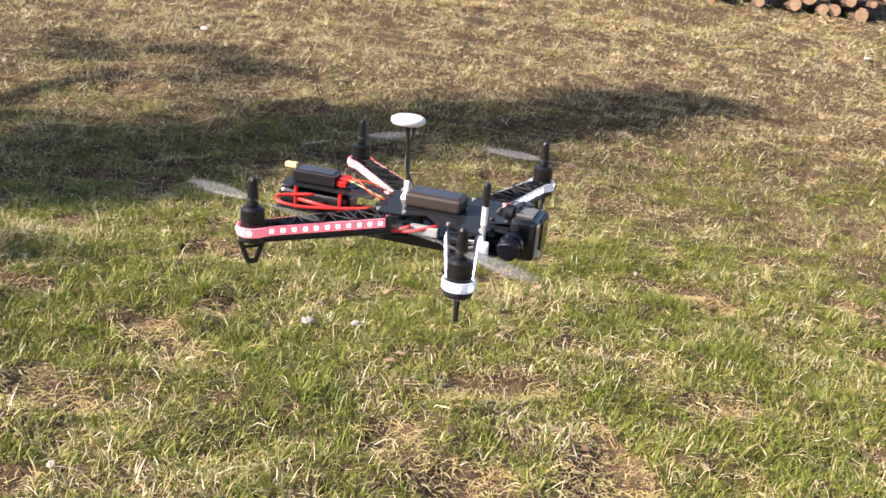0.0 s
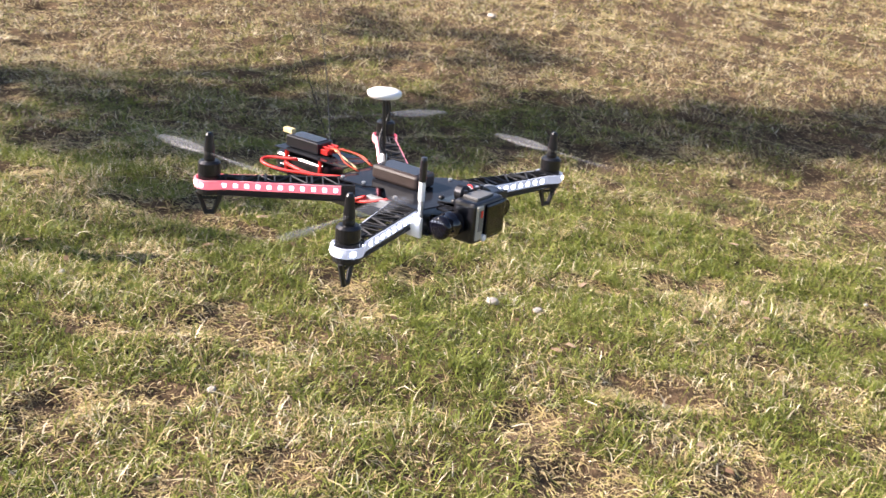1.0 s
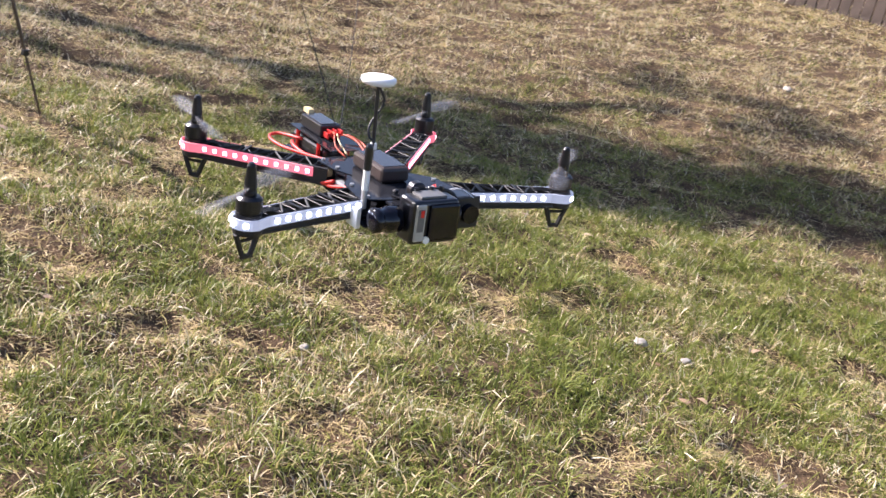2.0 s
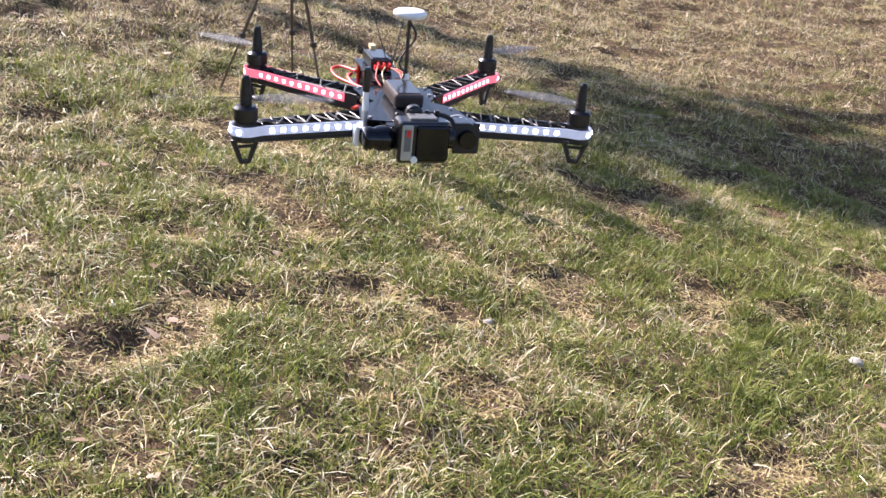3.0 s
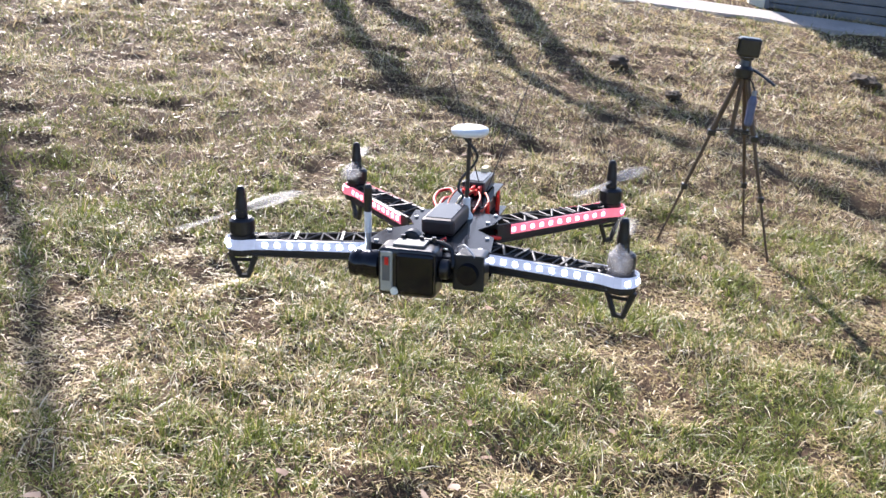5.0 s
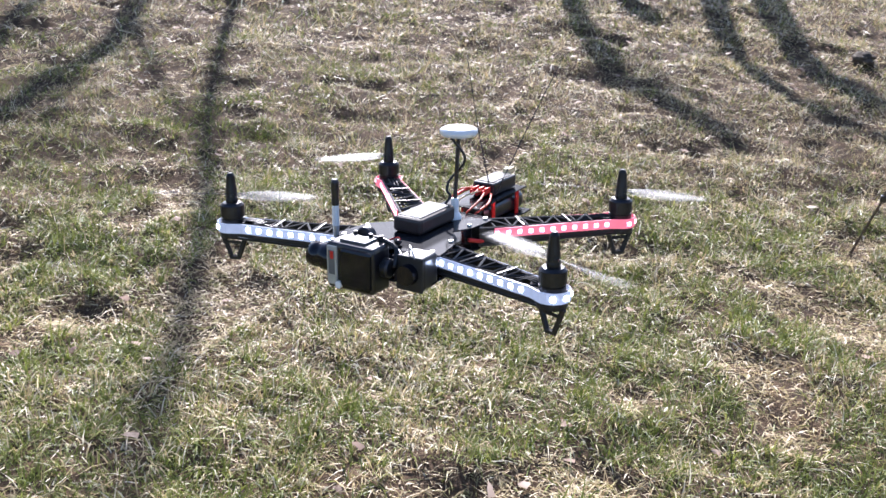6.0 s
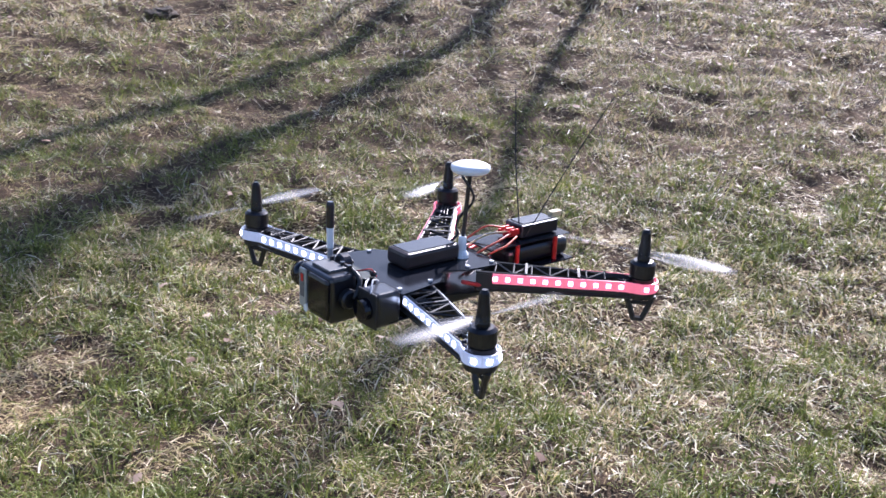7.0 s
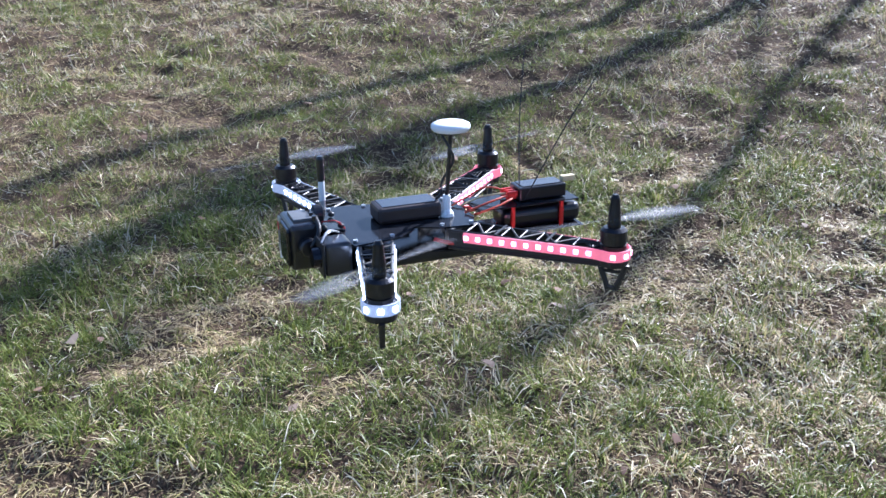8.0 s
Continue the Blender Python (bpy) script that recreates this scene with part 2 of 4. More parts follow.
def build_ground():
    fine = np.arange(-6.5, 9.01, 0.05)
    out = np.cumsum(0.1 * 1.16 ** np.arange(44))
    axis = np.concatenate([fine[0] - out[::-1], fine, fine[-1] + out])
    gx, gy = np.meshgrid(axis - 1.0, axis, indexing="ij")
    z = height(gx, gy)
    n = len(axis)
    co = np.stack([gx, gy, z], -1).reshape(-1, 3)
    idx = np.arange(n * n).reshape(n, n)
    quads = np.stack([idx[:-1, :-1], idx[1:, :-1], idx[1:, 1:], idx[:-1, 1:]], -1).reshape(-1, 4)
    me = bpy.data.meshes.new("ground")
    me.vertices.add(len(co))
    me.vertices.foreach_set("co", co.ravel())
    me.loops.add(quads.size)
    me.loops.foreach_set("vertex_index", quads.ravel().astype(np.int32))
    me.polygons.add(len(quads))
    me.polygons.foreach_set("loop_start", np.arange(0, quads.size, 4, dtype=np.int32))
    me.polygons.foreach_set("use_smooth", np.ones(len(quads), bool))
    me.update(calc_edges=True)
    me.materials.append(SOIL)
    return tagged(new("ground", me), "worn winter lawn, brown thatch and soil showing between the grass", "ground", kind="structure")


build_ground()


def mesh_of_blades(name, base, ahead, wide, length, width, lean, curl, tone, mat, steps=2):
    """Blades, each a bent tapering strip. ahead: the way in which it leans; wide: across it."""
    n = len(base)
    upv = np.array([0, 0, 1.0])
    rows = []
    for k in range(steps):
        s = k / steps
        ang = lean + curl * s
        mid = base + (length * s)[:, None] * (np.sin(ang)[:, None] * ahead + np.cos(ang)[:, None] * upv)
        w = (width * (1 - 0.45 * s) / 2)[:, None] * wide
        rows += [mid - w, mid + w]
    ang = lean + curl
    tip = base + length[:, None] * (np.sin(ang)[:, None] * ahead + np.cos(ang)[:, None] * upv)
    co = np.stack(rows + [tip], 1).reshape(-1, 3)
    per = 2 * steps + 1
    first = (np.arange(n) * per)[:, None]
    loops = []
    starts = []
    sizes = []
    pattern = []
    for k in range(steps - 1):
        pattern += [2 * k, 2 * k + 1, 2 * k + 3, 2 * k + 2]
        sizes.append(4)
    pattern += [2 * steps - 2, 2 * steps - 1, 2 * steps]
    sizes.append(3)
    loops = (first + np.array(pattern)[None]).astype(np.int32).ravel()
    sizes = np.tile(np.array(sizes, np.int32), n)
    starts = np.concatenate([[0], np.cumsum(sizes)[:-1]]).astype(np.int32)
    me = bpy.data.meshes.new(name)
    me.vertices.add(len(co))
    me.vertices.foreach_set("co", co.astype(np.float32).ravel())
    me.loops.add(len(loops))
    me.loops.foreach_set("vertex_index", loops)
    me.polygons.add(len(starts))
    me.polygons.foreach_set("loop_start", starts)
    me.update(calc_edges=True)
    at_ = me.attributes.new("tone", "FLOAT", "POINT")
    at_.data.foreach_set("value", np.repeat(tone, per).astype(np.float32))
    me.materials.append(mat)
    return new(name, me)


def dryness(x, y):
    """0 green .. 1 straw, over the plan."""
    d = 0.40 * patch(x, y, 0.42, 4) + 0.42 * patch(x, y, 0.13, 5) + 0.18 * patch(x, y, 2.3, 6)
    d = d + 0.7 * np.clip((y - 7.6) / 2.5, 0, 1) + np.clip((-x - 3.4) / 1.5, 0, 1) * (0.2 + 0.45 * np.clip((y - 0.5) / 2.0, 0, 1))
    # more straw with distance: the far lawn's brighter light is put into its colour
    d = d + 0.09 * np.clip((np.hypot(x + 0.3, y - 2.2) - 3.5) / 2.5, 0, 1)
    return np.clip((d - 0.5) * 1.55 + 0.45, 0, 1)


def on_path(x, y):
    e = -9.65 + 0.33 * np.maximum(0, y - 5.8)
    with_dark_strip = (y < 3.1) | (y > 6.4)
    return (x < e + 0.02) & (x > e - np.where(with_dark_strip, 2.1, 0.55))


def grass():
    """Tufts whose blades fan outwards, over a thatch of dry blades that lie flat."""
    cx, cy = -0.3, 2.2
    rings = [(0, 3.6, 14500, 2, 1.0), (3.6, 5.8, 8500, 1, 1.15), (5.8, 9.0, 4500, 1, 1.6), (9.0, 14.0, 2200, 1, 2.3), (14.0, 34.0, 170, 1, 4.5)]
    for a, b, per, steps, big in rings:
        n = int(math.pi * (b * b - a * a) * per)
        tufts = n // 17
        r = np.sqrt(rng.random(tufts) * (b * b - a * a) + a * a) * (1 + 0.05 * rng.normal(0, 1, tufts))
        th = rng.random(tufts) * 2 * np.pi
        tx, ty = cx + r * np.cos(th), cy + r * np.sin(th)
        tsize = (0.012 + 0.022 * rng.random(tufts)) * big
        ttone, ttall = rng.random(tufts), 0.5 + 1.1 * rng.random(tufts) ** 1.8
        pick = rng.integers(0, tufts, n)
        loose = rng.random(n) < 0.26
        ox, oy = rng.normal(0, 1, n), rng.normal(0, 1, n)
        size = np.where(loose, 0.09 * big, tsize[pick])
        x, y = tx[pick] + ox * size, ty[pick] + oy * size
        d = dryness(x, y)
        bare = patch(x, y, 0.24, 7)
        dead = bare > 0.72
        loose = loose | dead
        keep = (rng.random(n) < np.where(dead, 0.8, 1.0)) & ~on_path(x, y) & (x < np.maximum(1.0, 0.55 * y + 0.6))
        x, y, d, pick, loose, ox, oy, dead = x[keep], y[keep], d[keep], pick[keep], loose[keep], ox[keep], oy[keep], dead[keep]
        n = len(x)
        tuft_tone = ttone[pick]
        dry = rng.random(n) < np.where(loose, 0.30 + 0.60 * d, np.clip(-0.10 + 0.95 * d + 0.55 * (tuft_tone - 0.5), 0.06, 0.95))
        tone = np.where(dry, 0.56 + 0.44 * rng.random(n) ** 1.2, 0.02 + 0.25 * rng.random(n) + 0.30 * tuft_tone * (0.5 + 0.5 * d))
        tone = np.where(dead & (rng.random(n) < 0.85), 0.54 + 0.28 * rng.random(n) ** 1.5, tone)
        length = (0.030 + 0.045 * rng.random(n)) * ttall[pick] * np.where(loose, 1.25, 1.0) * np.where(dead, 0.7, 1.0) * big ** 0.5
        width = (0.0022 + 0.0026 * rng.random(n)) * big
        lean = np.where(loose | (dry & (rng.random(n) < 0.5)), 1.0 + 0.5 * rng.random(n), 0.05 + 0.65 * rng.random(n))
        curl = 0.2 + 0.9 * rng.random(n)
        turn = np.where(loose, rng.random(n) * 2 * np.pi, np.arctan2(oy, ox) + rng.normal(0, 0.6, n))
        ahead = np.stack([np.cos(turn), np.sin(turn), 0 * turn], 1)
        turn2 = turn + np.pi / 2 + rng.normal(0, 0.4, n)
        wide = np.stack([np.cos(turn2), np.sin(turn2), rng.normal(0, 0.3, n)], 1)
        base = np.stack([x, y, height(x, y) - 0.003 + np.where(loose, 0.010 * rng.random(n), 0)], 1)
        ob = mesh_of_blades("grass", base, ahead, wide, length, width, lean, curl, tone, GRASS, steps)
        tagged(ob, "short winter grass, green tufts mixed with dry straw blades", "grass", kind="stuff")


grass()


def coarse_grass():
    """The same lawn behind the walk, in fewer and broader blades."""
    n = 800000
    r, th = 11.0 * np.sqrt(rng.random(n)), rng.random(n) * 2 * np.pi
    x, y = r * np.cos(th), 2.2 + r * np.sin(th)
    keep = x > np.maximum(1.0, 0.55 * y + 0.6) - 0.05
    x, y = x[keep], y[keep]
    n = len(x)
    d = dryness(x, y)
    dry = rng.random(n) < 0.08 + 0.42 * d
    tone = np.where(dry, 0.56 + 0.40 * rng.random(n), 0.05 + 0.40 * rng.random(n))
    turn = rng.random(n) * 2 * np.pi
    ahead = np.stack([np.cos(turn), np.sin(turn), 0 * turn], 1)
    wide = np.stack([-np.sin(turn), np.cos(turn), rng.normal(0, 0.3, n)], 1)
    base = np.stack([x, y, height(x, y)], 1)
    ob = mesh_of_blades("grass", base, ahead, wide, 0.06 + 0.07 * rng.random(n), 0.007 + 0.006 * rng.random(n), 0.4 + 0.8 * rng.random(n),
                        0.2 + 0.7 * rng.random(n), tone, GRASS, 1)
    tagged(ob, "short winter grass, green tufts mixed with dry straw blades", "grass", kind="stuff")


coarse_grass()


def fallen_leaves():
    n = 1700
    r, th = 0.8 + 9.0 * rng.random(n) ** 0.8, rng.random(n) * 2 * np.pi
    x, y = -0.5 + r * np.cos(th), 2.2 + r * np.sin(th)
    drift = np.arange(n) > 450
    x, y = np.where(drift, -7.3 + 1.3 * rng.normal(0, 1, n), x), np.where(drift, 2.5 + 4.0 * rng.normal(0, 1, n), y)
    x = np.where(on_path(x, y), x + 3.0, x)
    turn = rng.random(n) * 2 * np.pi
    ahead = np.stack([np.cos(turn), np.sin(turn), 0 * turn], 1)
    wide = np.stack([-np.sin(turn), np.cos(turn), 0.5 * (rng.random(n) - 0.5)], 1)
    base = np.stack([x, y, height(x, y) + 0.022], 1)
    ob = mesh_of_blades("fallen_leaves", base, ahead, wide, 0.03 + 0.03 * rng.random(n), 0.018 + 0.018 * rng.random(n),
                        1.1 + 0.5 * rng.random(n), 0.5 * rng.random(n), rng.random(n), LEAVES, 3)
    tagged(ob, "curled brown dead leaves lying scattered on the lawn", "leaves", kind="stuff")


fallen_leaves()


def stones():
    for i, (x, y, s) in enumerate([(-0.33, 3.75, 0.034), (-0.14, 3.76, 0.026), (-0.85, 2.45, 0.022), (-2.2, 9.9, 0.06), (5.3, 12.4, 0.07), (1.2, 4.9, 0.018), (-1.75, 2.9, 0.018)]):
        bm = bmesh.new()
        rough_lump(bm, (0, 0, 0), (0.85 * s, 0.6 * s, 0.38 * s), i + 1, 3, 0.3)
        ob = smooth(part("stone", bm, STONE))
        ob.matrix_basis = Matrix.Translation(at(x, y, 0.02 + 0.2 * s)) @ pose(0, 0, 0, 0, 0, 50 * i)
        tagged(ob, "small pale stone lying in the grass", "stone", "stones in the lawn")


stones()


def molehill(x, y, s):
    bm = bmesh.new()
    rough_lump(bm, (0, 0, 0), (s, s * 0.8, s * 0.42), x, 4, 0.5)
    ob = smooth(part("molehill", bm, EARTH))
    ob.matrix_basis = Matrix.Translation(at(x, y, 0.03))
    tagged(ob, "small dark heap of dug earth on the lawn", "molehill", "earth heaps")


for mx, my, ms in [(-7.35, 4.85, 0.15), (-6.69, 2.62, 0.10), (-3.3, -4.16, 0.11), (-5.98, 2.94, 0.07)]:
    molehill(mx, my, ms)


# ---- path, dark strip behind it, garage ----
def edge_x(y):
    return -9.65 + 0.33 * max(0.0, y - 5.8)


def strip_of_ground(name, y0, y1, near, far, lift, mat, label, category):
    """A strip beside the path's near edge, on the slope."""
    bm = bmesh.new()
    steps = int((y1 - y0) / 0.5)
    rows = []
    for i in range(steps + 1):
        y = y0 + (y1 - y0) * i / steps
        a, b = edge_x(y) - near, edge_x(y) - far
        za, zb = at(a, y, lift).z, at(b, y, lift).z
        rows.append([bm.verts.new((a, y, za - 0.12)), bm.verts.new((a, y, za)), bm.verts.new((b, y, zb)), bm.verts.new((b, y, zb - 0.12))])
    for p, q in zip(rows, rows[1:]):
        for k in range(3):
            bm.faces.new((p[k], q[k], q[k + 1], p[k + 1]))
    ob = part(name, bm, mat)
    tagged(ob, label, category, kind="structure")


strip_of_ground("pavement", -30, 40, 0.0, 0.52, 0.025, CONCRETE, "pale concrete footpath along the top of the lawn", "path")
# a flat dark strip behind the path, in two lengths
strip_of_ground("road", 6.4, 40, 0.56, 2.1, 0.03, DARK_GROUND, "flat dark strip behind the footpath", "road")
strip_of_ground("road", -30, 3.1, 0.56, 2.1, 0.03, DARK_GROUND, "flat dark strip behind the footpath", "road")


# A garage, cut down in height so that its shadow misses the lawn.
def low_garage():
    g = empty("low_garage", Matrix.Translation(at(-10.55, 4.62, -0.06)) @ pose(0, 0, 0, 0, 0, -9))
    tagged(g, "cream rendered garage with a grey ribbed door, built low to shorten its shadow", "store")
    w, d, h = 1.9, 2.6, 0.82
    bm = bmesh.new()
    box(bm, (-d / 2, 0.09, h / 2), (d, 0.18, h), 0.01)
    part("wall", bm, LIME, g, "cream rendered side wall")
    bm = bmesh.new()
    box(bm, (-d / 2, w - 0.09, h / 2), (d, 0.18, h), 0.01)
    part("wall", bm, LIME, g)
    bm = bmesh.new()
    box(bm, (-d + 0.09, w / 2, h / 2), (0.18, w - 0.37, h), 0.01)
    part("wall", bm, LIME, g)
    bm = bmesh.new()
    box(bm, (-0.06, w / 2, 0.76), (0.16, w - 0.37, 0.12), 0.005)
    part("lintel", bm, LIME, g)
    door = empty("door")
    door.parent = g
    for i in range(7):
        bm = bmesh.new()
        box(bm, (-0.10, w / 2, 0.05 + i * 0.1), (0.03, w - 0.4, 0.094), 0.008)
        part("slat", bm, SHUTTER, door)
    for y in (0.20, w - 0.20):
        bm = bmesh.new()
        rod(bm, (-0.03, y, 0.0), (-0.03, y, 0.70), 0.035, seg=12)
        part("door_rail", bm, SHUTTER, g, "rounded grey door rail")
    bm = bmesh.new()
    box(bm, (-d / 2, w / 2, h + 0.06), (d + 0.3, w + 0.3, 0.12), 0.02)
    part("roof", bm, ROOFING, g, "flat brown roof")


low_garage()


# ---- log pile and the things beside it ----
def log_pile():
    pile = empty("log_pile", Matrix())
    tagged(pile, "long stack of cut firewood logs with pale orange ends", "log pile")
    random.seed(5)
    made = {}
    for k in range(10):
        r = 0.055 + 0.007 * k
        bm = bmesh.new()
        prof = [(r * 0.96, -0.28), (r, -0.25), (r, 0.4)]
        lathe(bm, prof, seg=9)
        for v in bm.verts:
            v.co.x *= 1 + 0.10 * math.sin(2.0 * math.atan2(v.co.y, v.co.x) + k)
        me_ob = part("log", bm, LOG_BARK, pile)
        me_ob.data.materials.append(LOG_END)
        for p in me_ob.data.polygons:
            if len(p.vertices) > 4:
                p.material_index = 1
        made[k] = me_ob.data
        bpy.data.objects.remove(me_ob)
    x_end, count = 8.6, 0
    top = [0.0] * 110
    for layer in range(7):
        x = 0.85 + 0.09 * (layer % 2) + 0.25 * layer
        while x < x_end and count < 290:
            k = random.randint(0, 9)
            r = 0.055 + 0.007 * k
            x += r
            slot = int((x - 0.8) / 0.08)
            z = max(top[max(0, slot - 1):slot + 2])
            ob = new("log", made[k])
            ob.parent = pile
            g = at(x, 15.9).z
            ob.matrix_basis = pose(x, 15.9 + random.uniform(-0.06, 0.06), g + z + r * 0.93 - 0.02, -90 + random.uniform(-3, 3), random.uniform(-4, 4), 0) @ pose(0, 0, 0, 0, 0, random.uniform(0, 360))
            for s in range(max(0, slot - 1), min(109, slot + 2)):
                top[s] = max(top[s], z + 1.75 * r)
            x += r + 0.006
            count += 1


log_pile()


def plank_fence():
    f = empty("plank_fence", Matrix())
    tagged(f, "dark weathered plank fence at the edge of the lawn", "fence")
    for i in range(34):
        x = -6.2 + 0.16 * i
        bm = bmesh.new()
        box(bm, (x, 15.3 + 0.008 * (i % 3), at(x, 15.3).z + 0.62), (0.145, 0.03, 1.35 + 0.05 * math.sin(i * 2.3)), 0.006)
        part("plank", bm, PLANK, f)
    for z in (0.35, 0.95):
        bm = bmesh.new()
        tube(bm, [(-6.3, 15.36, at(-6.3, 15.3).z + z), (-3.5, 15.36, at(-3.5, 15.3).z + z), (-0.7, 15.36, at(-0.7, 15.3).z + z)], 0.03, 6)
        part("rail", bm, PLANK, f)


plank_fence()


def white_board():
    bm = bmesh.new()
    box(bm, (0, 0, 0), (0.55, 0.03, 0.6), 0.006, Euler((radians(-20), 0, radians(8))).to_matrix())
    ob = part("board", bm, WHITE_BOARD)
    ob.matrix_basis = Matrix.Translation(at(-0.3, 14.8, 0.25))
    tagged(ob, "white board leaning beside the log pile", "board")


white_board()


# ---- trees that shade the lawn ----
TAN = math.tan(radians(SUN_ELEVATION))
ALONG = Vector((-SUN_DIR.x, -SUN_DIR.y))
ACROSS = Vector((-ALONG.y, ALONG.x))


def tree(name, base, trunk, limbs, crowns, label, depth_seed):
    """Limbs are lines of (sideways, height, radius) in the tree's own spread, with some depth."""
    t = empty(name, Matrix.Translation(at(*base, -0.15)))
    tagged(t, label, "tree")
    local = random.Random(depth_seed)

    def place(v, h, dep=0.0):
        return Vector((ACROSS.x * v + ALONG.x * dep, ACROSS.y * v + ALONG.y * dep, h + 0.15 - dep * TAN))

    bm = bmesh.new()
    tube(bm, [place(v, h) for v, h, r in trunk], [r for v, h, r in trunk], 14)
    smooth(part("trunk", bm, BARK, t))
    for line in limbs:
        bm = bmesh.new()
        wob = local.uniform(-0.25, 0.25)
        tube(bm, [place(v, h, wob * i) for i, (v, h, r) in enumerate(line)], [r for v, h, r in line], 9)
        for i in range(len(line) - 1):
            (v0, h0, r0), (v1, h1, r1) = line[i], line[i + 1]
            for _ in range(2):
                s = local.random()
                v, h, r = v0 + (v1 - v0) * s, h0 + (h1 - h0) * s, (r0 + (r1 - r0) * s)
                dv, dh = local.uniform(-0.9, 0.9), local.uniform(0.1, 0.8)
                tube(bm, [place(v, h, wob * i), place(v + dv * 0.5, h + dh * 0.6, wob * i), place(v + dv, h + dh * 1.3, wob * i)], [r * 0.3, r * 0.18, 0.006], 5)
        smooth(part("limb", bm, BARK, t))
    # leaf clumps out of view, added only for the shade they cast
    if crowns:
        gen = np.random.default_rng(depth_seed)
        bases, tones = [], []
        for v, h, rv, rh, n in crowns:
            for _ in range(n):
                q = gen.normal(0, 0.42, 3)
                c = place(v + q[0] * rv, h + q[1] * rh, q[2] * 1.2)
                m = 26
                bases.append(np.array(c)[None] + gen.normal(0, 0.10, (m, 3)))
                tones.append(gen.random(m))
        b = np.concatenate(bases)
        n = len(b)
        turn = gen.random(n) * 2 * np.pi
        ahead = np.stack([np.cos(turn), np.sin(turn), 0 * turn], 1)
        wide = np.stack([-np.sin(turn), np.cos(turn), gen.normal(0, 0.5, n)], 1)
        ob = mesh_of_blades("crown", b, ahead, wide, 0.07 + 0.05 * gen.random(n), 0.05 + 0.03 * gen.random(n), gen.random(n) * 2.5, 0.4 * gen.random(n), np.concatenate(tones), NEEDLES, 2)
        ob.parent = t
        tagged(ob, "dark leaf clumps out of view, added to shade the lawn")


def by_shade(base, places):
    """From places on the lawn that a limb shades, and its radius there, its line in the tree's spread."""
    out = []
    b = Vector(base)
    zb = float(height(*base))
    for x, y, r in places:
        d = Vector((x, y)) - b
        out.append((d.dot(ACROSS), d.dot(ALONG) * TAN + float(height(x, y)) - zb, r))
    return out


def trees():
    b1 = (-13.0, 0.3)
    a = by_shade(b1, [(-9.0, 1.75, 0.16), (-7.0, 2.1, 0.14), (-6.1, 2.4, 0.12), (-5.5, 3.1, 0.09), (-5.2, 4.1, 0.085), (-4.5, 5.2, 0.085), (-3.5, 6.3, 0.08), (-2.5, 8.3, 0.06)])
    b = by_shade(b1, [(-8.7, 1.3, 0.13), (-6.7, 1.65, 0.11), (-5.8, 2.0, 0.09), (-5.2, 2.6, 0.07), (-4.8, 3.25, 0.06), (-4.2, 3.9, 0.06), (-3.6, 4.5, 0.03)])
    c = by_shade(b1, [(-9.2, -0.35, 0.12), (-7.9, 0.1, 0.11), (-6.3, 0.6, 0.10), (-5.4, 1.0, 0.10), (-4.5, 1.9, 0.085)])
    e = by_shade(b1, [(-8.2, 0.5, 0.12), (-6.9, 1.05, 0.13)])
    # unseen clumps, set where the broad band of shade should fall
    crowns = [by_shade(b1, [(x, y, 0)])[0][:2] + (rv, rh, n) for x, y, rv, rh, n in
              [(-2.7, 4.8, 0.8, 0.45, 40), (-2.4, 6.2, 0.8, 0.45, 50), (-1.5, 5.8, 0.7, 0.4, 45), (-2.9, 5.6, 0.9, 0.5, 45), (-2.1, 5.7, 0.9, 0.5, 60), (-1.5, 6.5, 0.9, 0.5, 60), (-0.6, 7.2, 0.9, 0.5, 60), (0.5, 7.9, 0.9, 0.5, 60),
               (1.5, 8.7, 0.8, 0.45, 50), (2.4, 9.4, 0.6, 0.35, 36), (-1.9, 8.9, 1.1, 0.4, 22), (-3.0, 8.7, 0.8, 0.3, 10), (-1.9, 3.9, 0.6, 0.3, 12)]]
    tree("tree", b1, [(0, -0.1, 0.30), (-0.05, 0.4, 0.26), (0.05, 0.9, 0.24), (0.05, 1.3, 0.18)],
         [[(0.05, 0.9, 0.2)] + a, [(0.0, 0.8, 0.18)] + b, [(-0.05, 0.7, 0.18)] + c, [(0.0, 0.8, 0.15)] + e] + [[(*a[5][:2], 0.03), (0.5 * (a[5][0] + v) + 0.1, 0.5 * (a[5][1] + h), 0.02), (v, h, 0.010)] for v, h, *_ in crowns], crowns,
         "large forked tree with spreading limbs and leaf clumps added for shade", 11)
    b2 = (-12.0, -5.0)
    d = by_shade(b2, [(-6.3, -2.3, 0.055), (-4.4, -1.39, 0.05), (-3.4, -0.9, 0.048), (-2.55, -0.4, 0.05), (-1.7, 0.0, 0.055), (-1.1, 0.3, 0.05), (-0.3, 0.6, 0.03)])
    f = by_shade(b2, [(-5.4, -2.6, 0.09), (-4.45, -2.15, 0.09), (-3.5, -1.97, 0.10), (-2.7, -1.82, 0.11), (-1.9, -1.75, 0.12), (-1.1, -1.5, 0.12), (0.3, -1.1, 0.11)])
    g = by_shade(b2, [(-5.0, -3.15, 0.07), (-3.7, -2.6, 0.075), (-2.8, -2.48, 0.08), (-1.7, -2.5, 0.085), (-0.9, -2.38, 0.08), (0.3, -2.05, 0.07)])
    h = by_shade(b2, [(-4.9, -3.4, 0.04), (-3.8, -3.0, 0.036), (-3.0, -2.97, 0.03), (-2.5, -2.9, 0.025), (-1.0, -2.9, 0.015)])
